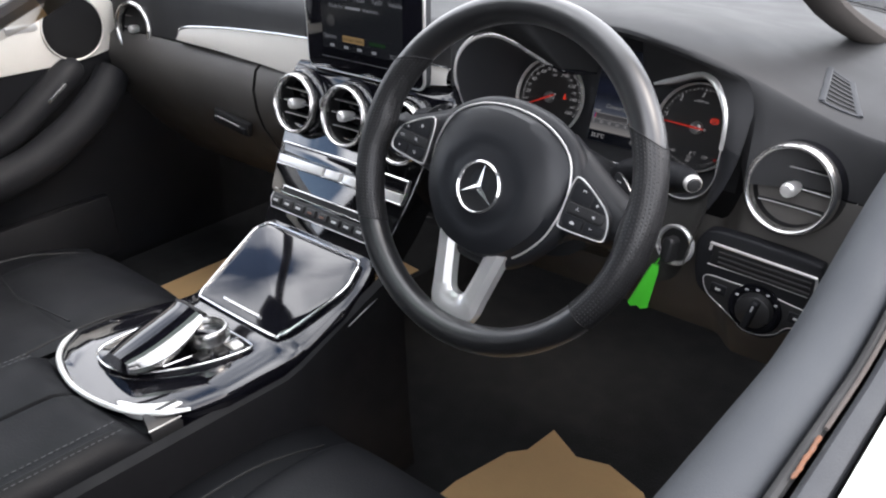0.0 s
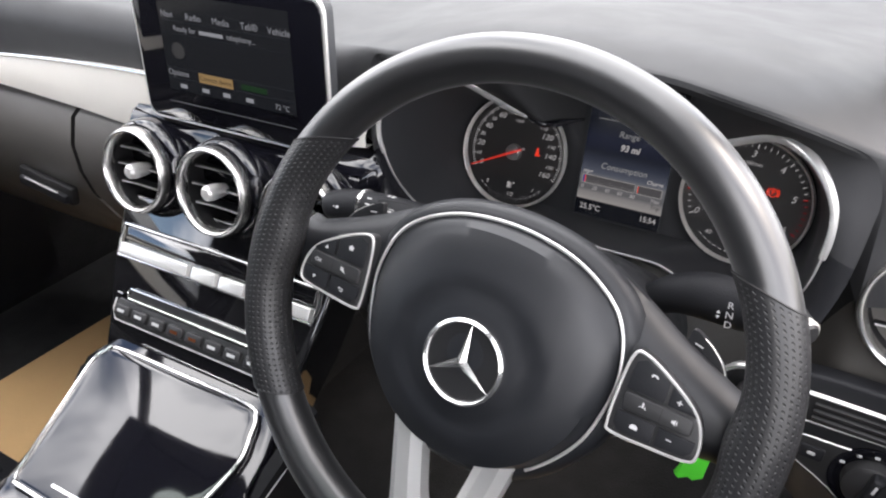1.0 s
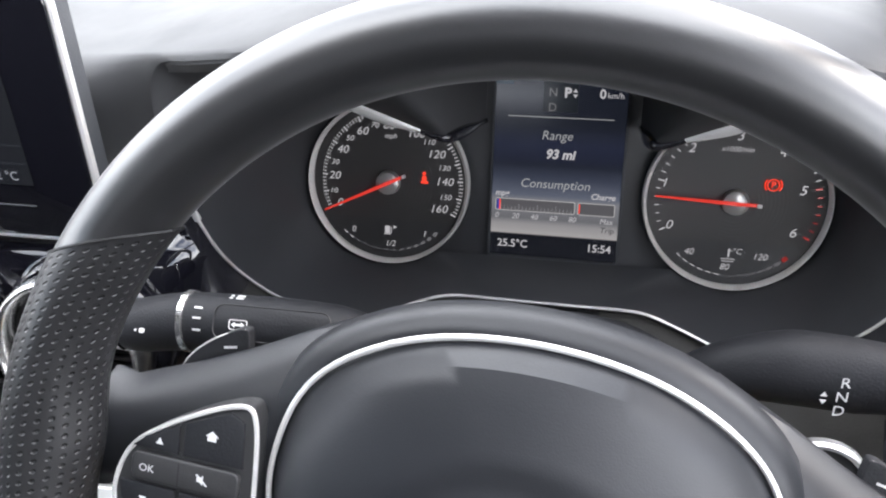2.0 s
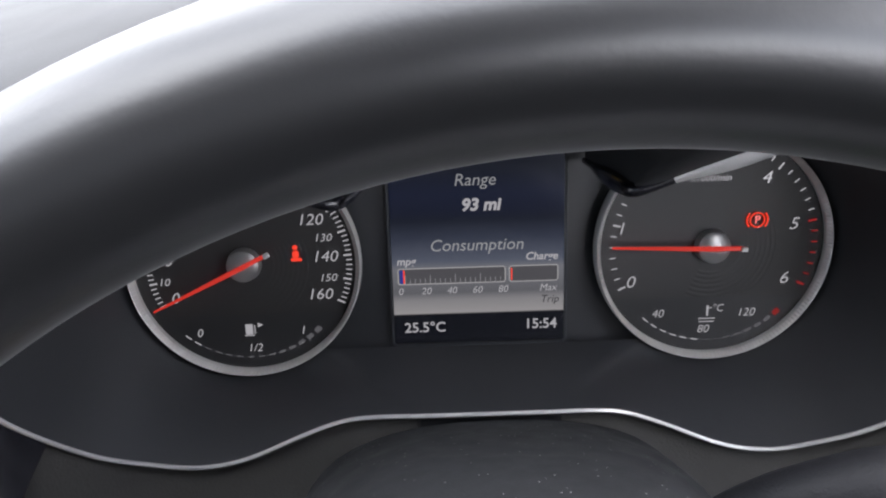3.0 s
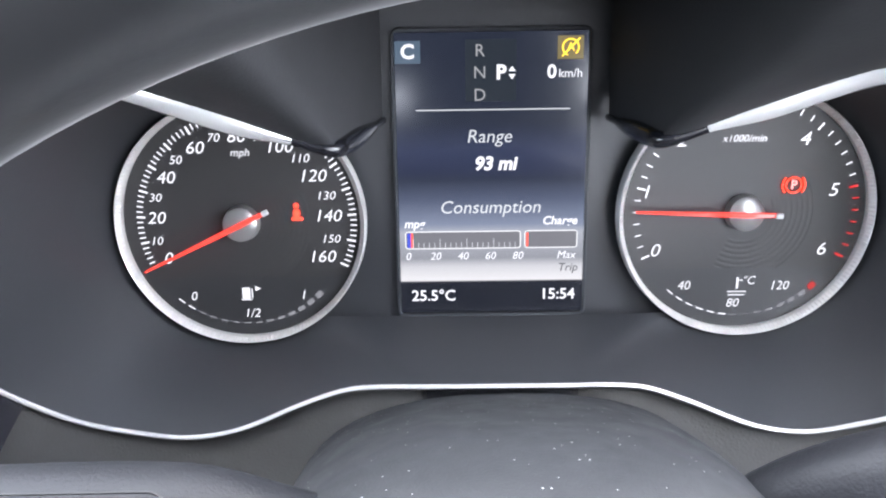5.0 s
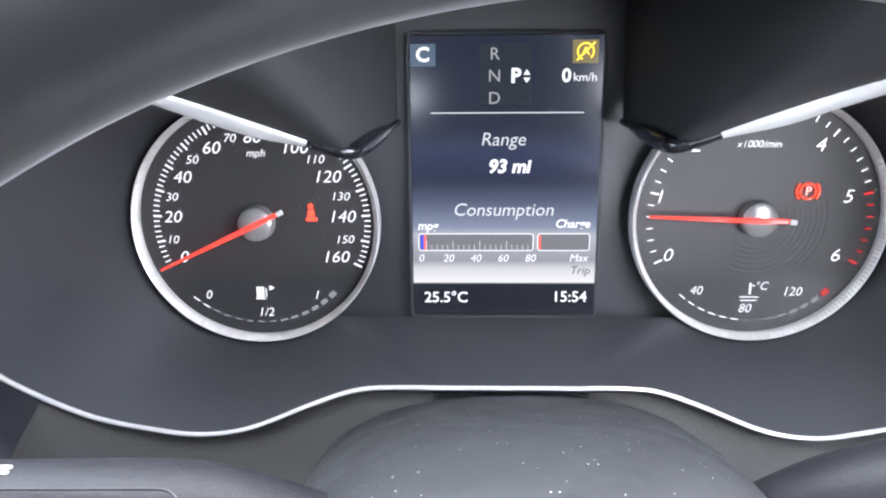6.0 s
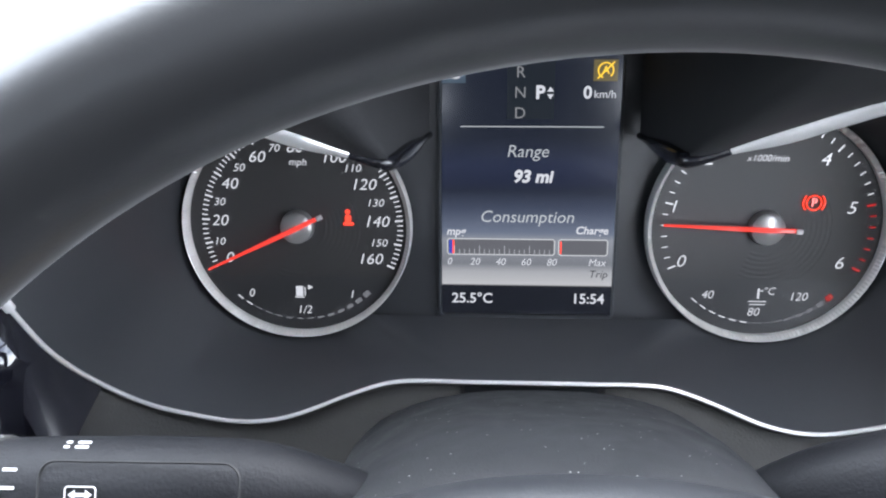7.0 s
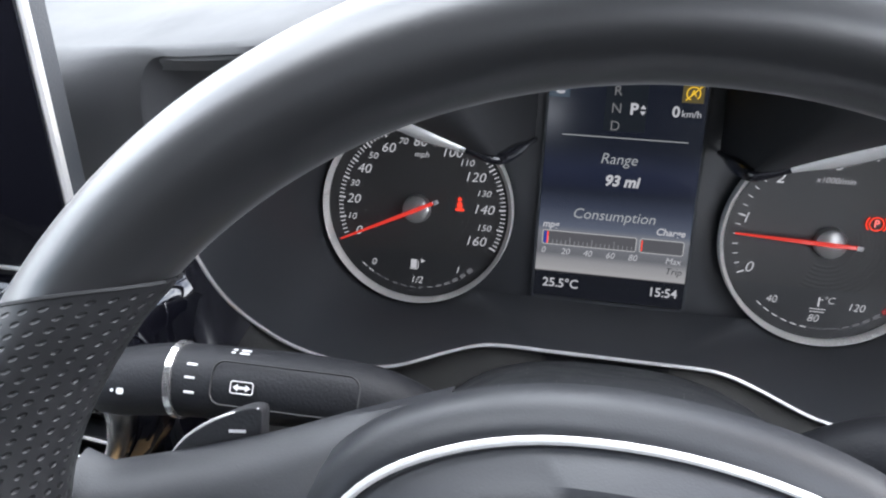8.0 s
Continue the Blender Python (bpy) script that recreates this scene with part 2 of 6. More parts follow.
# ---- mesh tools ----
def part(name, bm, mat, parent=None, label="", smooth=True, m=None):
    """Links a bmesh as one mesh object, under a parent if given."""
    me = bpy.data.meshes.new(name)
    bmesh.ops.recalc_face_normals(bm, faces=bm.faces)
    bm.to_mesh(me)
    bm.free()
    me.materials.append(mat)
    if smooth:
        me.polygons.foreach_set("use_smooth", [True] * len(me.polygons))
        me.set_sharp_from_angle(angle=radians(38))
    ob = new(name, me)
    ob.parent = parent
    if m is not None:
        ob.matrix_local = m
    if label:
        tagged(ob, label)
    return ob


def thing(name, m, label, category, group="", kind=""):
    ob = new(name)
    ob.empty_display_size = 0.05
    ob.matrix_world = m
    return tagged(ob, label, category, group, kind)


def grid(rows, close_u=False, close_v=False, caps=False, uv=None):
    """A skin over rows of points. close_u joins each row's ends, close_v the first row with the last."""
    bm = bmesh.new()
    vs = [[bm.verts.new(p) for p in row] for row in rows]
    nr, nc = len(vs), len(vs[0])
    lay = bm.loops.layers.uv.new("UVMap") if uv else None
    for i in range(nr if close_v else nr - 1):
        for j in range(nc if close_u else nc - 1):
            a, b = (i + 1) % nr, (j + 1) % nc
            f = bm.faces.new((vs[i][j], vs[i][b], vs[a][b], vs[a][j]))
            if lay:
                for lp, (s, t) in zip(f.loops, ((i, j), (i, j + 1), (i + 1, j + 1), (i + 1, j))):
                    lp[lay].uv = (s * uv[0], t * uv[1])
    if caps and close_u:
        bm.faces.new(vs[0][::-1])
        bm.faces.new(vs[-1])
    return bm


def spline(pts, n, closed=False):
    """n points along a smooth curve through pts (Catmull-Rom)."""
    pts = [Vector(p) for p in pts]
    k = len(pts)
    segs = k if closed else k - 1
    out = []
    for i in range(n):
        s = i / n * segs if closed else i / (n - 1) * segs
        j = min(int(s), segs - 1)
        u = s - j
        g = (lambda q: pts[q % k]) if closed else (lambda q: pts[min(max(q, 0), k - 1)])
        p0, p1, p2, p3 = g(j - 1), g(j), g(j + 1), g(j + 2)
        out.append(0.5 * (2 * p1 + (p2 - p0) * u + (2 * p0 - 5 * p1 + 4 * p2 - p3) * u * u + (3 * p1 - p0 - 3 * p2 + p3) * u ** 3))
    return out


def tube(pts, r, n=8, closed=False, flat=1.0, up=(0, 0, 1)):
    """A rod along pts; flat squashes it along up."""
    pts = [Vector(p) for p in pts]
    rows = []
    for i, p in enumerate(pts):
        a = pts[(i - 1) % len(pts)] if closed or i else pts[0]
        b = pts[(i + 1) % len(pts)] if closed or i < len(pts) - 1 else pts[-1]
        d = (b - a).normalized()
        side = d.cross(Vector(up))
        side = side.normalized() if side.length > 1e-4 else Vector((1, 0, 0))
        top = side.cross(d).normalized()
        rr = r[i] if isinstance(r, (list, tuple)) else r
        rows.append([p + rr * (math.cos(q) * side + flat * math.sin(q) * top) for q in (2 * math.pi * k / n for k in range(n))])
    return grid(rows, close_u=True, close_v=closed, caps=not closed)


def lathe(profile, n=48, a0=0.0, a1=360.0):
    """Turns (radius, height) about z."""
    full = abs(a1 - a0) >= 360
    steps = n if full else n + 1
    rows = []
    for i in range(steps):
        q = radians(a0 + (a1 - a0) * i / n)
        rows.append([(r * math.cos(q), r * math.sin(q), h) for r, h in profile])
    bm = grid(rows, close_v=full)
    bmesh.ops.remove_doubles(bm, verts=bm.verts, dist=1e-6)
    return bm


def box(sx, sy, sz, bevel=0.0, seg=2, at=(0, 0, 0)):
    bm = bmesh.new()
    bmesh.ops.create_cube(bm, size=1)
    bmesh.ops.scale(bm, vec=(sx, sy, sz), verts=bm.verts)
    if bevel:
        bmesh.ops.bevel(bm, geom=bm.edges[:], offset=bevel, segments=seg, affect="EDGES", profile=0.6)
    bmesh.ops.translate(bm, vec=at, verts=bm.verts)
    return bm


def plate(outline, z0, z1, bevel=0.0, crown=0.0):
    """A slab over an outline of (x, y), from z0 to z1, with a rounded upper edge and a crowned top."""
    pts = [Vector((p[0], p[1], 0)) for p in outline]
    c = sum(pts, Vector()) / len(pts)
    bm = bmesh.new()

    def ring(inset, z):
        out = []
        n = len(pts)
        for i, p in enumerate(pts):
            t = (pts[(i + 1) % n] - pts[i - 1]).normalized()
            nrm = Vector((-t.y, t.x, 0))
            if nrm.dot(c - p) < 0:
                nrm = -nrm
            out.append(p + nrm * inset + Vector((0, 0, z)))
        return out

    rings = [ring(0, z0), ring(0, z1 - bevel)]
    if bevel:
        rings += [ring(bevel * (1 - math.cos(a)), z1 - bevel + bevel * math.sin(a)) for a in (0.5, 1.0, math.pi / 2)]
    top = rings[-1]
    if crown:
        ax, ay = max(abs(p.x - c.x) for p in top), max(abs(p.y - c.y) for p in top)
        for k in (0.97, 0.9, 0.8, 0.65, 0.5, 0.35, 0.2, 0.08):
            rings.append([c + (Vector((p.x, p.y, 0)) - c) * k + Vector((0, 0, z1 + crown * (1 - (k * (p.x - c.x) / ax) ** 2) * (1 - (k * (p.y - c.y) / ay) ** 2))) for p in top])
    vs = [[bm.verts.new(p) for p in r] for r in rings]
    n = len(pts)
    for a, b in zip(vs, vs[1:]):
        for i in range(n):
            bm.faces.new((a[i], a[(i + 1) % n], b[(i + 1) % n], b[i]))
    bm.faces.new(vs[-1])
    bm.faces.new(vs[0][::-1])
    return bm


def rounded(w, h, r, n=6, cx=0.0, cy=0.0):
    """The outline of a rounded rectangle."""
    out = []
    for sx, sy, a0 in ((1, 1, 0), (-1, 1, 90), (-1, -1, 180), (1, -1, 270)):
        for k in range(n + 1):
            a = radians(a0 + 90 * k / n)
            out.append((cx + sx * (w / 2 - r) + r * math.cos(a), cy + sy * (h / 2 - r) + r * math.sin(a)))
    return out


def smooth_outline(pts, n=64):
    return [(p.x, p.y) for p in spline([(x, y, 0) for x, y in pts], n, closed=True)]


def writing(text, size, x, y, z, mat, parent, shear=0.0, align="CENTER", name="lettering", bold=0.0, wide=1.0):
    """Letters as a mesh, centred at (x, y, z) of the parent."""
    cu = bpy.data.curves.new("letters", "FONT")
    cu.body, cu.size, cu.shear, cu.align_x, cu.align_y = text, size, shear, align, "CENTER"
    cu.offset = bold
    cu.resolution_u = 3
    tmp = new("letters", cu)
    me = bpy.data.meshes.new_from_object(tmp.evaluated_get(bpy.context.evaluated_depsgraph_get()))
    bpy.data.objects.remove(tmp)
    me.materials.clear()
    me.materials.append(mat)
    ob = new(name, me)
    ob.parent = parent
    ob.matrix_local = Matrix.Translation((x, y, z)) @ Matrix.Diagonal((wide, 1, 1, 1))
    return ob


def quad(x0, y0, x1, y1, z):
    bm = bmesh.new()
    bm.faces.new([bm.verts.new(p) for p in ((x0, y0, z), (x1, y0, z), (x1, y1, z), (x0, y1, z))])
    return bm


def join(*bms):
    """Several bmeshes as one."""
    out = bmesh.new()
    for b in bms:
        me = bpy.data.meshes.new("tmp")
        b.to_mesh(me)
        b.free()
        out.from_mesh(me)
        bpy.data.meshes.remove(me)
    return out


def moved(bm, m):
    bmesh.ops.transform(bm, matrix=m, verts=bm.verts)
    return bm


# ---- setting: ground and the car's cabin ----
CX = -0.372                      # the car's middle line


def sstep(a, b, x):
    t = min(max((x - a) / (b - a), 0), 1)
    return t * t * (3 - 2 * t)


ground = tagged(part("ground", quad(-400, -400, 400, 400, 0.0), M_ASPHALT, smooth=False), "grey asphalt ground under the car", "ground", kind="structure")

floor = tagged(part("floor", box(1.62, 2.6, 0.03, at=(CX, -0.72, 0.327)), M_CARPET), "black carpeted floor of the car", "floor", kind="structure")
floor_step = tagged(part("floor_step", box(0.58, 1.0, 0.10, 0.01, at=(-0.845, -0.10, 0.379)), M_CARPET), "raised black carpeted floor before the passenger seat", "floor", kind="structure")
wall_front = tagged(part("wall_front", box(1.50, 0.03, 0.70, at=(CX, 0.60, 0.67)), M_CARPET), "black carpeted bulkhead under the dashboard", "wall", kind="structure")
wall_rear = tagged(part("wall_rear", box(1.46, 0.06, 1.02, 0.02, at=(CX, -1.98, 0.89)), M_LEATHER), "black rear bulkhead of the cabin", "wall", kind="structure")

def screen_y(x):
    return 0.60 - 0.53 * (x - CX) ** 2


# windscreen, with its black border
ws = [[(CX + u * (0.70 - 0.18 * v), screen_y(CX + u * 0.70) * (1 - v) + (-0.36 - 0.02 * u * u) * v, 1.030 + 0.355 * v + 0.03 * math.sin(math.pi * v) - 0.02 * v * u * u)
       for u in (k / 10 - 1 for k in range(21))] for v in (i / 10 for i in range(11))]
window_1 = thing("window_1", Matrix(), "clear windscreen with a black lower border", "windscreen", kind="structure")
pane = part("pane", grid(ws), M_GLASS, window_1)
pane.visible_shadow = False
part("border", tube([(CX + u * 0.71, screen_y(CX + u * 0.70) - 0.01, 1.032) for u in (k / 20 - 1 for k in range(41))], 0.014, 8, flat=0.5), M_RUBBER, window_1, "black rubber strip")


def pillar(name, pts, r, label):
    ob = thing(name, Matrix(), label, "pillar", kind="structure")
    part("cover", tube(spline(pts, 16), r, 12, flat=0.7), M_PILLAR, ob)
    return ob


for side in (1, -1):
    pillar("trim_pillar_%s" % ("right" if side > 0 else "left"),
           [(CX + side * 0.655, 0.36, 0.975), (CX + side * 0.612, 0.22, 1.037), (CX + side * 0.588, 0.02, 1.124), (CX + side * 0.562, -0.18, 1.266), (CX + side * 0.54, -0.38, 1.375)], 0.020,
           "beige-grey fabric windscreen pillar cover")

# roof: a dark headliner under the painted panel
def roof_z(x, y):
    return 1.435 - 0.075 * (abs(x - CX) / 0.55) ** 3 - 0.04 * ((y + 1.0) / 0.8) ** 2


MID = -0.865
HOLE = [(CX + x, MID + y) for x, y in rounded(0.88, 0.76, 0.12, 10)]


def roof_skin(dz):
    """The roof as a sheet between its outer edge and the rounded opening of the glass panel."""
    rows = []
    for k in range(9):
        row = []
        for x, y in HOLE:
            dx, dy = x - CX, y - MID
            ty = 0.49 if dy > 0 else 1.115
            f = min(0.54 / max(abs(dx), 1e-6), ty / max(abs(dy), 1e-6))
            v = (k / 8)
            px_, py_ = dx * (1 + (f - 1) * v), dy * (1 + (f - 1) * v)
            row.append((CX + px_, MID + py_, roof_z(CX + px_, MID + py_) + dz))
        rows.append(row)
    return grid(rows, close_u=True)


ceiling = tagged(part("ceiling", roof_skin(0.0), material("dark_headliner", (0.03, 0.03, 0.032), 0.9, grain=0.0005, grain_size=0.002, stain=0.1)), "dark fabric headliner", "ceiling", kind="structure")
roof_panel = tagged(part("roof_panel", roof_skin(0.03), M_BODY), "white painted car roof", "roof", kind="structure")
window_3 = thing("window_3", Matrix(), "green-tinted glass roof panel", "roof window", kind="structure")
part("pane", grid([[(CX + (x - CX) * f, MID + (y - MID) * f, roof_z(CX + (x - CX) * f, MID + (y - MID) * f) + 0.024) for x, y in HOLE] for f in (1.02, 0.8, 0.6, 0.4, 0.2, 0.001)], close_u=True), M_ROOFGLASS, window_3)
part("frame", grid([[(CX + (x - CX) * f, MID + (y - MID) * f, roof_z(x, y) + dz) for x, y in HOLE] for f, dz in ((1.015, -0.002), (0.995, 0.0), (0.985, 0.006), (0.99, 0.014), (1.0, 0.022), (1.02, 0.031))], close_u=True), M_RUBBER, window_3, "black frame")
for side in (1, -1):
    pillar("trim_post_%s" % ("right" if side > 0 else "left"),
           [(CX + side * 0.75, -1.30, 0.40), (CX + side * 0.74, -1.30, 0.95), (CX + side * 0.55, -1.33, 1.37)], 0.05,
           "grey door post cover")
for side, nm in ((1, "right"), (-1, "left")):
    rail = part("trim_rail_%s" % nm, tube(spline([(CX + side * 0.545, -0.36, 1.365), (CX + side * 0.578, -0.70, 1.352), (CX + side * 0.588, -1.10, 1.345), (CX + side * 0.575, -1.50, 1.335), (CX + side * 0.56, -1.98, 1.31)], 24), 0.048, 12, flat=0.9), M_GREY)
    tagged(rail, "grey padded rail along the roof's edge", "rail", kind="structure")
header = tagged(part("trim_header", tube(spline([(CX - 0.54, -0.385, 1.373), (CX - 0.3, -0.405, 1.391), (CX, -0.412, 1.397), (CX + 0.3, -0.405, 1.391), (CX + 0.54, -0.385, 1.373)], 24), 0.030, 12, flat=0.6), M_GREY), "grey padded rail over the windscreen", "rail", kind="structure")
for side, nm in ((1, "right"), (-1, "left")):
    bm = grid([[(CX + side * (0.745 - 0.20 * v), -1.30 - 0.68 * u, 0.90 + 0.47 * v) for v in (0, 0.3, 0.6, 0.8, 1)] for u in (0, 0.25, 0.5, 0.75, 1)])
    tagged(part("wall_%s_rear" % nm, bm, M_GREY), "dark quarter panel behind the door post", "wall", kind="structure")
wall_left = tagged(part("wall_left", box(0.02, 2.6, 0.62, at=(-1.160, -0.70, 0.64)), M_CARPET), "black side wall of the cabin", "wall", kind="structure")
wall_right = tagged(part("wall_right", box(0.02, 2.6, 0.56, at=(0.430, -0.70, 0.60)), M_CARPET), "black side wall of the cabin", "wall", kind="structure")

# the passenger's side window, closed
window_2 = thing("window_2", Matrix(), "closed lightly tinted passenger window", "window", kind="structure")
part("pane", grid([[(-1.098 + 0.165 * v, 0.06 - 0.42 * v - (1.36 - 0.42 * v) * u + 0.0, 0.94 + 0.085 * sstep(-0.42, -0.10, 0.06 - 1.36 * u) * (1 - v) + 0.40 * v) for v in (0, 0.25, 0.5, 0.75, 1)] for u in (k / 12 for k in range(13))]), M_TINT, window_2)

# ---- dashboard ----


DASH = Matrix.Translation((0, -0.012, 0.009)) @ Matrix.Diagonal((1.04, 1, 1, 1))


dash = thing("dashboard", DASH, "black leather-grained dashboard with a hooded instrument recess", "dashboard")


def lip(x):
    """The dashboard's front lip: how far back, and how high."""
    hump = 1 - sstep(0.09, 0.29, abs(x))
    right, left = sstep(0.12, 0.34, x), sstep(0.85, 1.06, -x)
    return -0.046 - 0.076 * hump + 0.022 * (1 - sstep(0.04, 0.15, abs(x))) - 0.03 * left - 0.020 * right, 1.046 + 0.032 * hump + 0.007 * (1 - sstep(0.04, 0.17, abs(x))) - 0.046 * right - 0.026 * left


def face_y(x, z):
    """The upper face: a soft quarter-round from the lip, then nearly upright."""
    yl, zl = lip(x)
    fy = min(-0.078 + 0.010 * sstep(0.17, 0.24, x), yl - 0.006)
    zc = zl - 0.036
    c = min(max((z - zc) / (zl - zc), 0), 1)
    back = 0.035 * sstep(-0.50, -0.46, x) * sstep(-0.19, -0.215, x) * sstep(0.968, 0.955, z)
    return yl + (fy - yl) * math.sqrt(1 - c * c) - max(0, 0.007 * (zc - z) / 0.08) + back


def dash_profile(x):
    """From the windscreen over the lip and down the face."""
    inside = 1 - sstep(0.180, 0.200, abs(x))
    yl, zl = lip(x)
    yw = screen_y(x)
    out = []
    for k in range(9):
        v = k / 8
        y = yw + (yl - yw) * v
        z = 1.026 + 0.010 * math.sin(math.pi * v) + (zl - 1.026) * sstep(0.25, 0.98, v)
        out.append((x, y, z))
    po = [(face_y(x, z), z) for z in [zl - 0.036 + 0.036 * math.cos(radians(q)) for q in (14, 28, 42, 56, 70, 84)] + [0.975, 0.955, 0.934]]
    pi = [(yl - 0.003, zl - 0.002), (yl - 0.004, zl - 0.006), (yl - 0.001, zl - 0.011), (yl + 0.01, zl - 0.013), (yl + 0.02, zl - 0.013), (-0.06, zl - 0.013), (-0.03, zl - 0.013), (-0.01, zl - 0.013), (0.012, zl - 0.014)]
    for (a, b), (c, d) in zip(po, pi):
        out.append((x, a + (c - a) * inside, b + (d - b) * inside))
    return out


part("upper_pad", grid([dash_profile(-1.075 + 1.44 * i / 144) for i in range(145)]), M_DASH, dash)


def lower_profile(x):
    under = 1 - sstep(0.17, 0.21, abs(x))
    r = [(-0.086, 0.932), (-0.100, 0.922), (-0.110, 0.89), (-0.108, 0.855), (-0.098, 0.82), (-0.072, 0.775), (-0.02, 0.71), (0.06, 0.63), (0.2, 0.57)]
    if x > -0.3:
        r = [(-0.074, 0.932), (-0.077, 0.915), (-0.084, 0.88), (-0.090, 0.85), (-0.090, 0.80), (-0.084, 0.765), (-0.05, 0.69), (0.03, 0.64), (0.15, 0.60)]
        z0 = 0.862
        r = [(y + under * 0.03, z + under * (min(z, z0 - 0.012 * i) - z)) for i, (y, z) in enumerate(r)]
    return [(x, y, z) for y, z in r]


part("lower_pad_passenger", grid([lower_profile(-1.075 + 0.46 * i / 30) for i in range(31)]), M_LOWER, dash)
part("lower_pad_inner", grid([lower_profile(-0.608 + 0.118 * i / 8) for i in range(9)]), M_LOWER, dash)
part("lower_pad_driver", grid([lower_profile(-0.235 + 0.60 * i / 80) for i in range(81)]), M_LOWER, dash)
# a block standing proud of the face; the recess's shade is its near-black colour
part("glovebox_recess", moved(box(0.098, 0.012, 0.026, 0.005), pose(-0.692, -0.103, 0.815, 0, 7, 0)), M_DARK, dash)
part("glovebox_handle", moved(box(0.086, 0.010, 0.012, 0.003), pose(-0.692, -0.110, 0.812, 0, 7, 0)), M_SOFT, dash)
part("glovebox_latch", moved(box(0.060, 0.003, 0.0016, 0.0006), pose(-0.690, -0.1155, 0.820, 0, 7, 0)), M_CHROME, dash, "thin chrome handle edge")

# the pale metal strip across the passenger side, running on behind the screen to the instrument recess
top = spline([(-0.842, 0, 0.945), (-0.822, 0, 0.963), (-0.727, 0, 0.976), (-0.60, 0, 0.986), (-0.49, 0, 0.991), (-0.36, 0, 0.992), (-0.203, 0, 0.990)], 60)
low = spline([(-0.842, 0, 0.940), (-0.822, 0, 0.9395), (-0.727, 0, 0.938), (-0.60, 0, 0.933), (-0.49, 0, 0.928), (-0.36, 0, 0.945), (-0.203, 0, 0.968)], 60)
rows = []
for a, b in zip(top, low):
    m = (a + b) / 2
    rows.append([(a.x, -0.080, a.z), (a.x, -0.091, a.z - 0.001), (m.x, -0.096, m.z), (b.x, -0.096, b.z + 0.001), (b.x, -0.084, b.z)])
part("trim_strip", grid(rows), M_ALU, dash, "pale brushed aluminium trim strip")
part("trim_edge", tube([(p.x, -0.091, p.z + 0.002) for p in top], 0.0018, 6), M_BRIGHT, dash, "thin bright edge")

# demister outlet at the dashboard's end


def dash_top(x, y):
    """Height of the dashboard's top behind its lip."""
    yl, zl = lip(x)
    v = (y - screen_y(x)) / (yl - screen_y(x))
    return 1.026 + 0.010 * math.sin(math.pi * v) + (zl - 1.026) * sstep(0.25, 0.98, v)


demist = thing("demister_vent", DASH @ pose(0.257, 0.0, 1.022), "small slatted demister outlet set in the dashboard top", "air vent")
DA, DB, DC, DD = (Vector(p) for p in ((0.2306, 0.0391), (0.2608, 0.0320), (0.2891, -0.0330), (0.2504, -0.0420)))


def on_vent(u, v, h):
    p = DA.lerp(DB, u).lerp(DD.lerp(DC, u), v)
    return Vector((p.x - 0.257, p.y, dash_top(p.x, p.y) + h - 1.022))


# a sheet over the dash top, coloured near-black for the shade between the slats
part("recess", grid([[on_vent(u, v, 0.0012) for u in (0.02, 0.2, 0.4, 0.6, 0.8, 0.98)] for v in (0.02, 0.2, 0.4, 0.6, 0.8, 0.98)]), M_DARK, demist)
for name, a, b, r in (("side_bar", (0.06, 0.0), (0.03, 1.0), 0.0036), ("side_bar", (0.90, 0.02), (0.97, 1.0), 0.0036), ("end_bar", (0.05, 0.01), (0.90, 0.02), 0.0018), ("end_bar", (0.03, 0.99), (0.97, 0.99), 0.0018)):
    part(name, tube([on_vent(a[0] + (b[0] - a[0]) * t, a[1] + (b[1] - a[1]) * t, 0.0012) for t in (0, 0.25, 0.5, 0.75, 1)], r, 8, flat=0.6), M_GREY, demist, "grey frame bar")
for k in range(7):
    part("slat", tube([on_vent(0.10 + 0.79 * u, 0.13 + 0.122 * k, 0.0020) for u in (0, 0.5, 1)], 0.0011, 6, flat=0.7), M_HARD, demist)


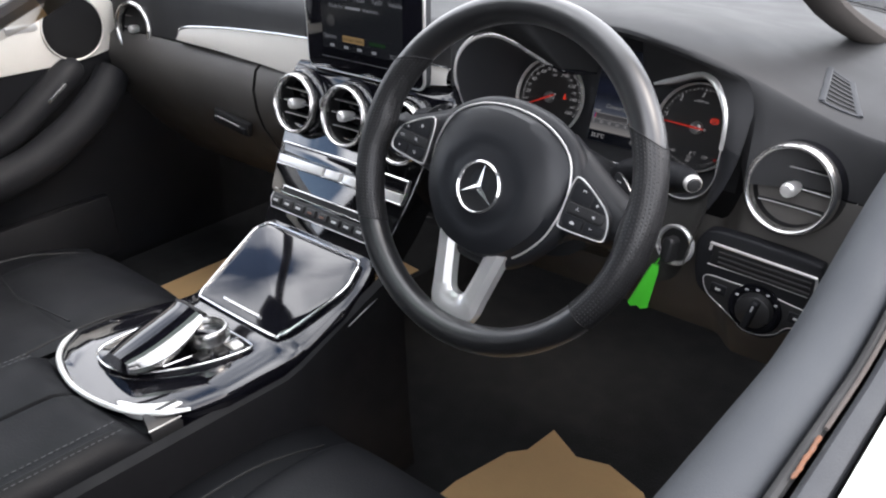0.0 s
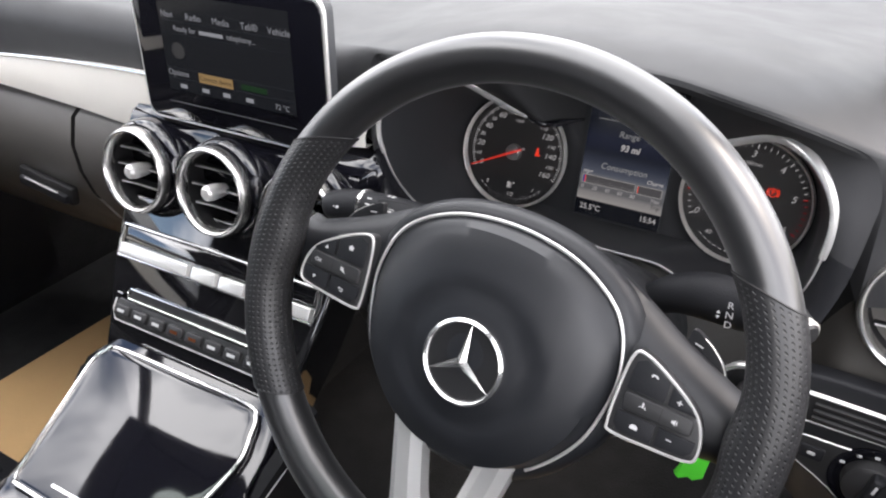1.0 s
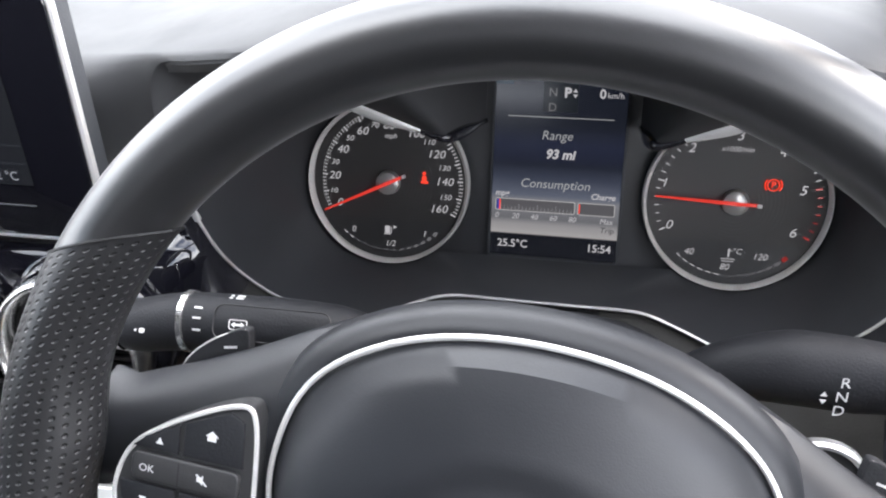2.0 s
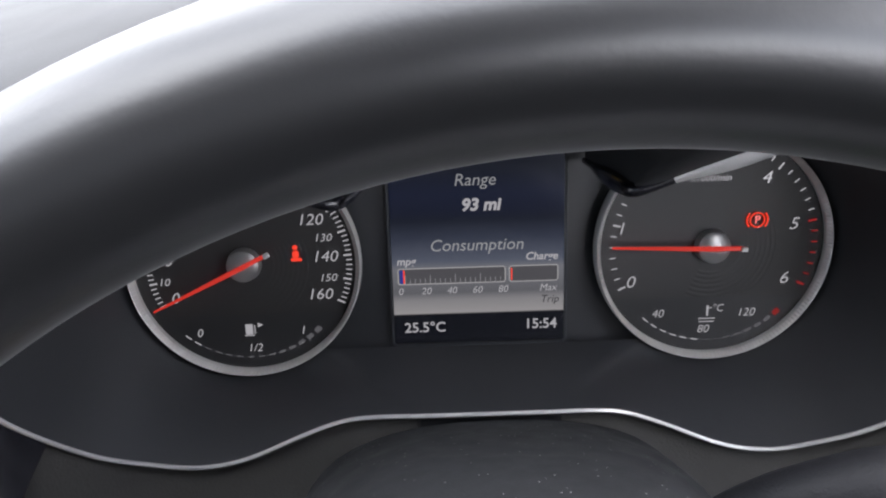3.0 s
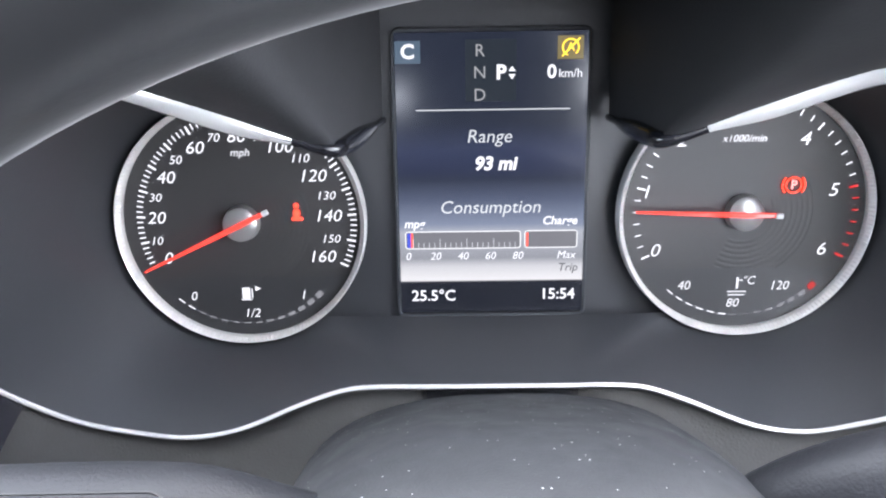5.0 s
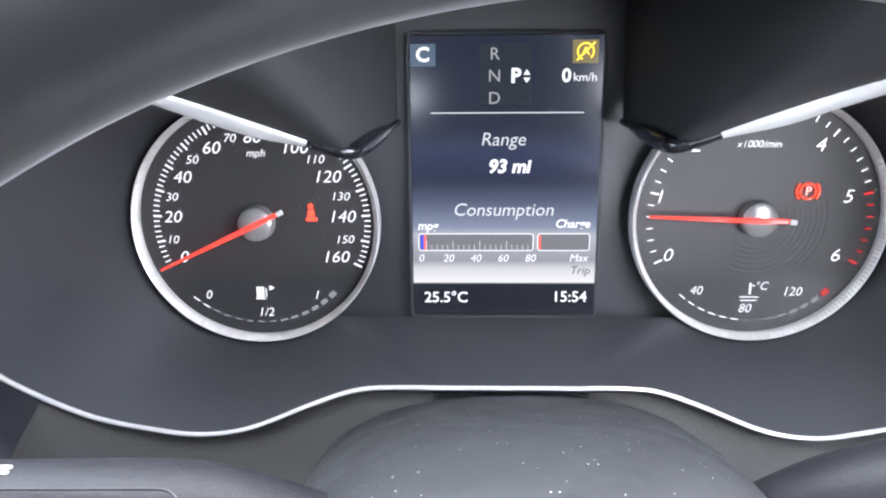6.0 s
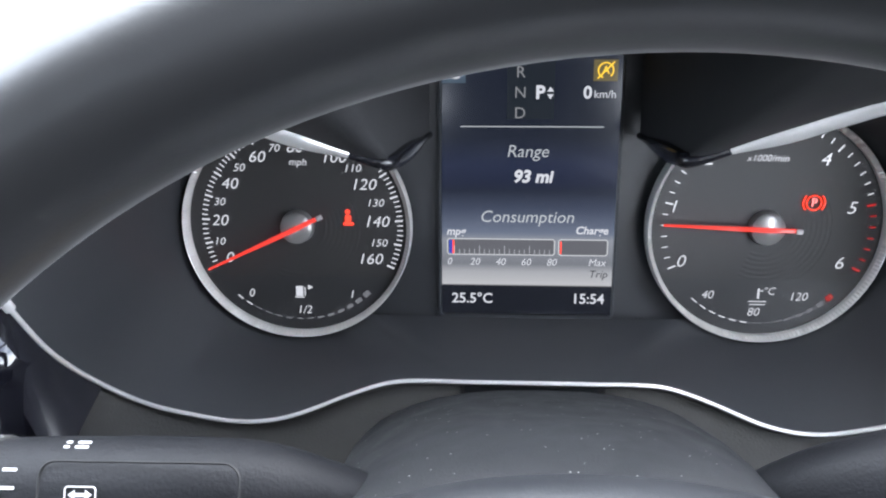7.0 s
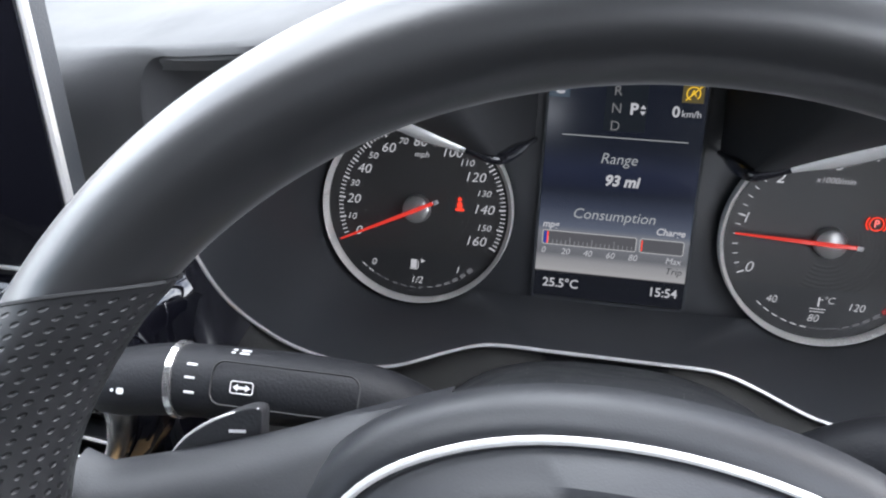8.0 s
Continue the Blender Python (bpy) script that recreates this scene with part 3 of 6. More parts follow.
# ---- round air vents ----
def air_vent(name_label, m, R, tilt_slats=0.0):
    v = thing("air_vent", m, name_label, "air vent", "round dashboard vents")
    part("barrel", lathe([(R * 1.02, -0.07), (R * 1.04, -0.004), (R * 1.0, 0.001)], 48), M_GLOSS, v)
    part("ring", lathe([(R * (0.93 + 0.085 * math.cos(radians(q))), 0.0035 + 0.0095 * math.sin(radians(q))) for q in range(-40, 221, 20)], 64), M_RING, v, "polished metal ring")
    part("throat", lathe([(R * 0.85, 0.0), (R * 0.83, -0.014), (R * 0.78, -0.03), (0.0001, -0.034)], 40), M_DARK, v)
    for k in (-1, 0, 1):
        h = R * 0.42 * k
        w = math.sqrt((R * 0.83) ** 2 - h * h)
        part("slat", grid([[(-w + 2 * w * i / 12, h + 0.0012 * s, -0.006 - 0.006 * (1 - (2 * i / 12 - 1) ** 2) * 0.5 + d) for s, d in ((1, -0.012), (1.3, 0.002), (-1.3, 0.002), (-1, -0.012))] for i in range(13)], close_u=True, caps=True), M_SOFT, v)
        part("slat_edge", tube([(-w * 0.96 + 1.92 * w * i / 12, h, -0.0035 - 0.003 * (1 - (2 * i / 12 - 1) ** 2)) for i in range(13)], 0.0009, 6), M_CHROME, v, "thin chrome slat edge")
    for k in range(-2, 3):
        part("fin", box(0.0014, R * 1.35 * math.sqrt(max(0.05, 1 - (k / 3) ** 2)), 0.006, at=(R * 0.27 * k, 0, -0.031)), M_DARK, v)
    part("knob", lathe([(0.0001, 0.016), (0.005, 0.0158), (0.0078, 0.013), (0.0085, 0.006), (0.0075, -0.004), (0.006, -0.012)], 24), M_SILVER, v, "silver adjuster knob")
    return v


VX = -0.3715
air_vent("round centre air vent with chrome ring and silver knob", pose(VX - 0.1125, -0.151, 0.9125, 78, 0, 0), 0.0465)
air_vent("round centre air vent with chrome ring and silver knob", pose(VX, -0.151, 0.914, 78, 0, 0), 0.0465)
air_vent("round centre air vent with chrome ring and silver knob", pose(VX + 0.1125, -0.151, 0.9125, 78, 0, 0), 0.0465)
air_vent("round chrome-ringed air vent at the driver's door end", pose(0.262, -0.098, 0.947, 82, 0, -4), 0.0500)
air_vent("round chrome-ringed air vent at the passenger's door end", pose(-1.030, -0.098, 0.948, 84, 0, 6), 0.0540)

# ---- centre stack ----
stack = thing("centre_stack", pose(-0.368, -0.176, 0.8335, 57.65) @ Matrix.Scale(1.039, 4), "glossy black centre stack with chrome-framed audio and climate keys", "control panel")
half = [(0.146, 0.052), (0.146, 0.045), (0.141, 0.0), (0.134, -0.05), (0.124, -0.09), (0.117, -0.122)]
outline = half + [(-x, y) for x, y in half[::-1]]
part("panel", plate(outline, -0.05, 0.0, 0.004), M_LACQUER, stack)
# shells round the vents
for dx in (-0.1125, 0, 0.1125):
    part("vent_shell", moved(lathe([(0.0547, -0.085), (0.0552, -0.030), (0.0542, -0.014), (0.0517, -0.006), (0.0486, -0.003)], 48), stack.matrix_world.inverted() @ pose(VX + dx, -0.151, 0.913, 78)), M_GLOSS, stack, "glossy black vent shell")
SI = stack.matrix_world.inverted()
rows = []
for k in range(41):
    x = -0.145 + 0.290 * k / 40
    d = min(abs(x - c) for c in (-0.1125, 0, 0.1125))
    dip = 0.004 * sstep(0.0, 0.055, d)
    rows.append([(VX + x, y - 0.014, z + 0.009) for y, z in ((-0.115, 0.845), (-0.118 + dip * 0.5, 0.915), (-0.112 + dip * 0.5, 0.948 - dip), (-0.104, 0.957 - dip), (-0.080, 0.966 - dip * 0.4), (-0.046, 0.966))])
for k in range(1, 9):
    q = radians(90 * k / 8)
    rows.append([(x + 0.008 + 0.031 * math.sin(q), y + 0.045 * (1 - math.cos(q)), z - 0.006 * (1 - math.cos(q))) for x, y, z in rows[40]])
part("vent_bridge", moved(grid(rows), SI), M_GLOSS, stack, "glossy black housing round the vents")
part("audio_frame", join(*[tube(p, 0.0017, 8) for p in (
    [(-0.131, 0.017, 0.003), (0.0, 0.0185, 0.003), (0.131, 0.017, 0.003)],
    [(-0.131, -0.0165, 0.003), (0.0, -0.015, 0.003), (0.131, -0.0165, 0.003)],
    [(-0.131, 0.017, 0.003), (-0.133, 0.0, 0.003), (-0.131, -0.0165, 0.003)],
    [(0.131, 0.017, 0.003), (0.133, 0.0, 0.003), (0.131, -0.0165, 0.003)])]), M_BRIGHT, stack, "bright chrome frame")
part("audio_window", plate(rounded(0.255, 0.016, 0.003, cy=0.008), 0.0, 0.002, 0.001), M_LACQUER, stack)
for x0, x1 in ((-0.128, -0.030), (-0.024, 0.008), (0.014, 0.046), (0.052, 0.128)):
    part("audio_key", plate(rounded(x1 - x0, 0.0125, 0.002, cx=(x0 + x1) / 2, cy=-0.0085), 0.0, 0.006, 0.0012), M_SILVER, stack, "silver audio key")
# a raised plate; the slot's inner shade is painted as near-black
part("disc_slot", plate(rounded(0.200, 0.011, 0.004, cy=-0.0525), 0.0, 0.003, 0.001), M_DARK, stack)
part("disc_slot_edge", join(tube([(-0.100, -0.0470, 0.003), (0.100, -0.0470, 0.003)], 0.0014, 8), tube([(-0.100, -0.0470, 0.003), (-0.103, -0.0515, 0.003), (-0.100, -0.0575, 0.003), (0.100, -0.0575, 0.003)], 0.0016, 8)), M_BRIGHT, stack, "chrome edge")
part("climate_panel", plate(rounded(0.236, 0.022, 0.006, cy=-0.0715), 0.0, 0.002, 0.001), M_HARD, stack)
part("climate_edge", tube([(-0.118, -0.061, 0.002), (-0.1195, -0.072, 0.002), (-0.113, -0.083, 0.002), (0.113, -0.083, 0.002), (0.1195, -0.072, 0.002), (0.118, -0.061, 0.002)], 0.0009, 6), M_CHROME, stack)
for k in range(9):
    x = -0.104 + 0.026 * k
    part("climate_key", plate(rounded(0.021, 0.012, 0.003, cx=x, cy=-0.0715), 0.001, 0.006, 0.002), M_HARD, stack)
    part("key_mark", quad(x - 0.0050, -0.0732, x + 0.0050, -0.0700, 0.0065), M_ORANGE if k in (3, 4) else M_WHITE, stack, smooth=False)
part("start_mark", quad(-0.118, -0.055, -0.110, -0.0535, 0.003), M_WHITE, stack, smooth=False)

# ---- centre screen ----
SCR = pose(-0.3590, -0.1200, 1.0405, 88, 0, 0) @ Matrix.Scale(1.07, 4)
screen = thing("centre_screen", SCR, "freestanding black infotainment screen with a silver edge on the dashboard", "screen")
part("housing", plate(rounded(0.223, 0.134, 0.012), -0.014, -0.001, 0.003), M_GREY, screen)
part("bezel", plate(rounded(0.221, 0.132, 0.011), -0.002, 0.002, 0.001), M_GLOSS, screen)
part("edge", tube([(x, y, -0.001) for x, y in rounded(0.223, 0.134, 0.012)], 0.0022, 8, closed=True), M_SILVER, screen, "silver edge")
part("display", quad(-0.0775, -0.036, 0.0775, 0.054, 0.0025), glow("screen_black", (0.02, 0.03, 0.06), 0.0259), screen, smooth=False)
part("lower_line", tube([(-0.081, -0.048, 0.002), (0.075, -0.048, 0.002)], 0.0005, 6), M_GREY, screen)
for y, t in ((0.040, 0.0004), (0.030, 0.0006), (0.018, 0.0004), (-0.014, 0.0006), (-0.024, 0.0006)):
    part("line", quad(-0.077, y - t, 0.077, y + t, 0.0029), M_SCREENBAR, screen, smooth=False)
for k, word in enumerate(("Navi", "Radio", "Media", "Tel/\u00ae", "Vehicle")):
    writing(word, 0.0085, -0.066 + 0.033 * k, 0.0355, 0.0030, M_SCREENTXT, screen)
writing("Ready for", 0.0072, -0.046, 0.0235, 0.0030, M_SCREENTXT, screen)
part("word_bar", quad(-0.028, 0.0215, 0.001, 0.0250, 0.0030), M_SCREENTXT, screen, smooth=False)
writing("telephony...", 0.0072, 0.022, 0.0235, 0.0030, M_SCREENTXT, screen)
part("phone_mark", plate(rounded(0.016, 0.015, 0.007, cx=-0.058, cy=0.003), 0.0028, 0.0031), glow("mark_grey", (0.5, 0.52, 0.56), 0.0207), screen)
writing("Options", 0.0080, -0.062, -0.0185, 0.0030, M_SCREENTXT, screen)
part("button", quad(-0.036, -0.0235, 0.006, -0.0145, 0.0030), M_SCREENTAN, screen, smooth=False)
writing("Connect device", 0.0062, -0.015, -0.019, 0.0033, glow("dark_text", (0.05, 0.03, 0.02), 0.0259), screen)
part("button_green", quad(0.016, -0.0215, 0.046, -0.0165, 0.0030), M_GREENLIT, screen, smooth=False)
for x in (-0.058, -0.030, -0.004, 0.024):
    part("soft_key", quad(x - 0.004, -0.0325, x + 0.005, -0.0285, 0.0030), M_SCREENTXT, screen, smooth=False)
writing("72 \u00b0C", 0.0070, 0.062, -0.031, 0.0030, M_SCREENTXT, screen)

# ---- centre console ----
# the console is drawn about its own middle line and set into the car as one
CM = -0.36
TUNNEL = pose(-0.364, -0.3183, 0.7152, 19.97) @ Matrix.Scale(1.0338, 4) @ pose(CM, -0.29, 0.702, 22.5).inverted()
console = thing("centre_console", TUNNEL @ pose(CM, -0.29, 0.702, 22.5), "glossy black centre console with chrome-framed lid, black sides", "console")
CI = pose(CM, -0.29, 0.702, 22.5).inverted()


def deck_row(y):
    """Half the deck's width, and its height, at a distance along the car."""
    hw = float(np.interp(-y, [0.205, 0.225, 0.25, 0.29, 0.34, 0.42, 0.48, 0.52, 0.55, 0.57, 0.582, 0.5865], [0.112, 0.126, 0.135, 0.141, 0.140, 0.139, 0.139, 0.131, 0.112, 0.084, 0.045, 0.012]))
    hl = float(np.interp(-y, [0.205, 0.235, 0.257, 0.30, 0.34, 0.365, 0.385, 0.42, 0.48, 0.52, 0.55], [0.112, 0.133, 0.119, 0.106, 0.102, 0.100, 0.106, 0.119, 0.131, 0.130, 0.112]))
    flat, ramp = 0.6685, 0.700 + 0.414 * (y + 0.29)
    return hw, min(hw, hl), 0.5 * (flat + ramp + math.sqrt((flat - ramp) ** 2 + 0.008 ** 2))


rows = []
for i in range(61):
    y = -0.205 - 0.3815 * (1 - (1 - i / 60) ** 1.25)
    hw, hl, z = deck_row(y)
    r = min(0.012, hw * 0.5)
    half = [(hw, z - 0.045), (hw, z - 0.010), (hw - 0.1 * r, z - 0.006), (hw - 0.35 * r, z - 0.002), (hw - r, z), (hw * 0.55, z), (hw * 0.2, z)]
    rows.append([(CM + x, y, q) for x, q in half] + [(CM - x * hl / hw, y, q) for x, q in half[::-1]])
part("deck", moved(grid(rows, close_u=True, caps=True), CI), M_GLOSS, console, "glossy black deck")
lid_line = smooth_outline([(-0.107, 0.052), (-0.102, 0.067), (-0.088, 0.0755), (0.0, 0.0765), (0.088, 0.076), (0.104, 0.068), (0.111, 0.052), (0.118, 0.02), (0.104, -0.05), (0.094, -0.076), (0.078, -0.082), (-0.06, -0.082), (-0.080, -0.078), (-0.088, -0.05), (-0.100, 0.01)], 96)
part("lid", plate([(x * 0.985, y * 0.985) for x, y in lid_line], -0.01, 0.0060, 0.002, crown=0.004), M_GLOSS, console, "glossy black lid")
part("lid_frame", tube([(x, y, 0.0058) for x, y in lid_line], 0.0021, 8, closed=True), M_BRIGHT, console, "bright chrome lid frame")
part("lid_handle", tube([(-0.034, -0.068, 0.0088), (0.044, -0.068, 0.0088)], 0.0022, 8), M_BRIGHT, console, "chrome handle bar")

ed = []
for i in range(41):
    y = -0.520 - 0.0665 * math.sin(math.pi / 2 * min(1, i / 20)) if i <= 20 else -0.520 - 0.0665 * math.sin(math.pi / 2 * (40 - i) / 20)
    hw = deck_row(y)[0]
    ed.append(Vector((CM + (hw if i <= 20 else -hw) * (1 if i != 20 else 0), y - 0.003, 0.669)))
for _ in range(5):
    ed = ed[:1] + [(a + 2 * b + c) / 4 for a, b, c in zip(ed, ed[1:], ed[2:])] + ed[-1:]
part("deck_edge", moved(tube(ed[::-1], [0.0008, 0.0016, 0.0024, 0.0030, 0.0036] + [0.0040] * 29 + [0.0042, 0.0042, 0.004, 0.004, 0.0035, 0.003, 0.0025], 10, flat=0.8), CI), M_CHROME, console, "chrome edge round the rear")
part("edge_wedge", moved(plate(smooth_outline([(-0.305, -0.571), (-0.288, -0.561), (-0.270, -0.546), (-0.256, -0.527), (-0.245, -0.523), (-0.247, -0.540), (-0.2585, -0.5645), (-0.282, -0.5735)], 40), 0.662, 0.6698, 0.0006), CI), M_CHROME, console, "chrome corner piece")
rows = [[(-0.262, y + 0.003, 0.640), (-0.2575, y, 0.6705), (-0.2535, y - 0.001, 0.6705), (-0.2405, y - 0.004, 0.6615), (-0.236, y - 0.004, 0.655), (-0.236, y - 0.004, 0.640)] for y in (-0.524, -0.535, -0.550, -0.567)]
part("side_cap", moved(grid(rows, caps=True), CI), M_HARD, console, "dark corner cap")
part("side_cap_line", moved(tube([(-0.2375, -0.526, 0.660), (-0.2375, -0.572, 0.660)], 0.0012, 6), CI), M_CHROME, console)
for s in (-1, 1):
    rows = []
    for i in range(25):
        y = -0.19 - 0.62 * i / 24
        zt = max(0.690 + (y + 0.29) * 0.414, 0.650)
        xx = CM + s * (0.139 if s > 0 else deck_row(y)[1] if y > -0.52 else 0.130)
        rows.append([(xx - s * 0.004, y, zt + 0.004), (xx + s * 0.006, y, zt - 0.002), (xx + s * 0.011, y, zt - 0.03), (xx + s * 0.012, y, zt - 0.08), (xx + s * 0.02, y, 0.50), (xx + s * 0.03, y, 0.40)])
    part("side", moved(grid(rows), CI), M_SIDE, console, "black side panel")
    if s > 0:
        part("side_line", moved(tube([(CM + s * 0.146, -0.235, 0.700), (CM + s * 0.147, -0.26, 0.692), (CM + s * 0.146, -0.29, 0.680)], 0.0009, 6), CI), M_CHROME, console)

part("rear_fill", moved(box(0.232, 0.10, 0.05, 0.006, at=(CM, -0.555, 0.630)), CI), M_SIDE, console)
ctl = thing("touch_controller", TUNNEL @ pose(-0.355, -0.47, 0.6715), "silver and black touchpad controller with palm rest on the console", "controller")
plinth_line = smooth_outline([(-0.066, 0.056), (-0.058, 0.070), (0.0, 0.074), (0.066, 0.074), (0.078, 0.066), (0.074, 0.035), (0.062, 0.0), (0.044, -0.030), (0.020, -0.058), (-0.02, -0.074), (-0.062, -0.06), (-0.070, 0.0)], 84)
part("plinth", plate(plinth_line, -0.002, 0.002, 0.001), M_GLOSS, ctl, "glossy black plinth")
part("plinth_edge", tube([(x, y, 0.002) for x, y in plinth_line], 0.0016, 8, closed=True), M_BRIGHT, ctl, "bright chrome outline")
part("divider", tube([(0.034, -0.030, 0.003), (0.042, 0.02, 0.003), (0.047, 0.072, 0.003)], 0.0011, 6), M_BRIGHT, ctl, "thin chrome divider")
for y, x in ((0.058, 0.060), (0.036, 0.058), (0.014, 0.051)):
    part("key", moved(plate(rounded(0.018, 0.016, 0.003), 0.0, 0.0045, 0.0015), pose(x, y, 0.001, 0, 0, -5)), M_SILVER if y > 0.05 else M_HARD, ctl, "silver key" if y > 0.05 else "")
DIAL = Matrix.Translation((0.034, 0.037, 0))
part("dial", moved(lathe([(0.0195, 0.018), (0.0205, 0.0285), (0.022, 0.0308), (0.0245, 0.0305), (0.0268, 0.027), (0.0272, 0.014), (0.024, 0.010), (0.023, 0.001)], 56), DIAL), M_RING, ctl, "silver rotary dial ring")
part("dial_top", moved(lathe([(0.0001, 0.0255), (0.012, 0.0248), (0.0200, 0.020)], 40), DIAL), M_GLOSS, ctl, "glossy black dial top")


def rest_z(v):
    return 0.056 - 0.036 * v ** 0.9


rest, rows = [], []
for k in range(17):
    v = k / 16
    y, cx, w, h = 0.024 - 0.094 * v, 0.014 - 0.012 * v, 0.030 + 0.004 * v - 0.010 * v ** 4, rest_z(v)
    low = max(0.004, h - 0.008 - 0.015 * math.sin(math.pi * min(1, 0.95 * v)))
    rest.append([(cx - w - 0.012, y - 0.004, 0.002), (cx - w - 0.007, y - 0.003, 0.5 * h), (cx - w, y - 0.001, h - 0.004), (cx - w * 0.7, y, h + 0.001), (cx, y, h + 0.003), (cx + w * 0.7, y, h + 0.002), (cx + w, y, h), (cx + w - 0.003, y, low), (cx + w - 0.024 + 0.012 * v, y, 0.002)])
    b = 0.0015 + 0.006 * math.sin(math.pi * min(1, 0.08 + 0.92 * v)) ** 0.8
    rows.append([(cx + w - 0.001, y, h + 0.001), (cx + w + 0.0018, y, h + 0.0018), (cx + w + 0.0032, y, h - 0.001), (cx + w + 0.002 + b, y, 0.5 * (h + low)), (cx + w + 0.001 + 0.4 * b, y, low), (cx + w - 0.003, y, low - 0.001)])
part("palm_rest", grid(rest, close_u=True, caps=True), M_GLOSS, ctl, "glossy black palm rest")
part("blade", grid(rows, close_u=True, caps=True), M_RING, ctl, "polished silver flank")
part("rest_keys", moved(box(0.052, 0.014, 0.006, 0.002), pose(0.012, 0.031, 0.051, -38)), M_HARD, ctl)
for x in (-0.002, 0.010, 0.022):
    part("key_mark", moved(quad(-0.003, -0.001, 0.003, 0.001, 0.0034), pose(x, 0.031, 0.051, -38)), M_WHITE, ctl, smooth=False)
part("rest_edge", tube([(-0.018, 0.036, 0.044), (0.012, 0.038, 0.048), (0.042, 0.036, 0.046)], 0.0015, 8), M_BRIGHT, ctl, "chrome front edge")

arm = thing("armrest", TUNNEL @ pose(CM, -0.76, 0.60), "black leather centre armrest with stitched seams", "armrest")
for s in (-1, 1):
    rows = []
    for i in range(21):
        y = 0.176 - 0.34 * i / 20
        e = math.sin(math.pi / 2 * min(1, (i + 0.6) / 3)) ** 0.6
        rows.append([(s * x, y + 0.014 * (x / 0.13) ** 2 * (1 - i / 20), z if z < 0 else 0.035 + (z - 0.035) * e) for x, z in ((0.001, -0.02), (0.0012, 0.072), (0.004, 0.077), (0.012, 0.079), (0.06, 0.080), (0.098, 0.078), (0.106, 0.0755), (0.109, 0.0765), (0.118, 0.071), (0.127, 0.060), (0.131, 0.040), (0.131, -0.02))])
    part("pad", grid(rows, close_u=True, caps=True), M_LEATHER, arm)
    for x, z in ((0.099, 0.0782), (0.1135, 0.0745)):
        for k in range(42):
            y = 0.160 - 0.0076 * k
            if k == 0 and s == -1 and x < 0.1:
                st = part("stitch", tube([(0, 0.0022, 0), (0, -0.0022, 0)], 0.0005, 4), M_THREAD, arm)
            else:
                st = new("stitch", st.data) if (k or s == 1 or x > 0.1) else st
                st.parent = arm
            st.matrix_local = pose(s * x, y, z + 0.0004)
part("base", box(0.262, 0.36, 0.18, 0.01, at=(0, -0.006, -0.105)), M_LEATHER, arm)
part("base_line", tube([(0.133, 0.17, -0.022), (0.133, -0.17, -0.030)], 0.0016, 6), M_GREY, arm)

# ---- seats ----
def seat(x, y, label):
    s = thing("car_seat", pose(x, y, 0.412), label, "seat", "front seats")

    def cushion(w, l, h, bulge, n=14):
        rows = []
        for i in range(n + 1):
            v = i / n
            y = l / 2 - l * v
            end = math.sin(math.pi * min(max(v, 0.02), 0.98)) ** 0.25
            rows.append([(w / 2 * math.copysign(abs(math.cos(a)) ** 0.5, math.cos(a)), y, h * end * (abs(math.sin(a)) ** 0.6) * (1 if math.sin(a) > 0 else -0.2) + bulge * math.exp(-((abs(math.cos(a)) - 0.85) / 0.2) ** 2) * (1 if math.sin(a) > 0 else 0)) for a in (2 * math.pi * k / 40 for k in range(40))])
        return grid(rows, close_u=True, caps=True)

    part("cushion", moved(cushion(0.50, 0.60, 0.155, 0.02), pose(0, 0.02, 0.06, 4)), M_LEATHER, s)
    part("cushion_front", moved(cushion(0.30, 0.20, 0.05, 0.0), pose(0, 0.19, 0.175, -6)), M_LEATHER, s)
    part("backrest", moved(cushion(0.50, 0.62, 0.12, 0.03), pose(0, -0.42, 0.44, 74)), M_LEATHER, s)
    part("headrest", box(0.26, 0.10, 0.17, 0.04, 4, at=(0, -0.57, 0.84)), M_LEATHER, s)
    part("seam", tube([(-0.13, 0.11, 0.2305), (0.0, 0.09, 0.2325), (0.13, 0.11, 0.2305)], 0.0015, 6), M_DARK, s)
    for q in (-1, 1):
        part("bolster_seam", tube(spline([(q * 0.150, 0.26, 0.193), (q * 0.155, 0.15, 0.2245), (q * 0.158, 0.0, 0.2245), (q * 0.158, -0.20, 0.2105)], 16), 0.0015, 6), M_DARK, s)
    part("base", box(0.42, 0.5, 0.10, 0.02, at=(0, 0, 0.05)), M_HARD, s)
    return s


seat(2 * CX, -0.635, "black leather front passenger seat with bolsters")
seat(0.01, -0.70, "black leather driver's seat facing the wheel")

# ---- doors ----
pd = thing("passenger_door", Matrix.Translation((-0.053, -0.015, 0.016)), "closed passenger door with pale metal trim and round speaker", "car door")
rows = []
for i in range(41):
    y = 0.12 - 1.3 * i / 40
    up = 0.085 * sstep(-0.42, -0.10, y)
    rows.append([(-1.110, y, 0.945 + up), (-1.095, y, 0.962 + up), (-1.070, y, 0.966 + up), (-1.055, y, 0.955 + up), (-1.052, y, 0.940 + up), (-1.068, y, 0.930 + up), (-1.070, y, 0.90), (-1.066, y, 0.868), (-1.075, y, 0.85), (-1.080, y, 0.70), (-1.085, y, 0.42)])
part("card", grid(rows), M_SOFT, pd)
part("outer_skin", box(0.02, 1.3, 0.75, 0.008, at=(-1.16, -0.53, 0.65)), M_BODY, pd, "white painted outer skin")
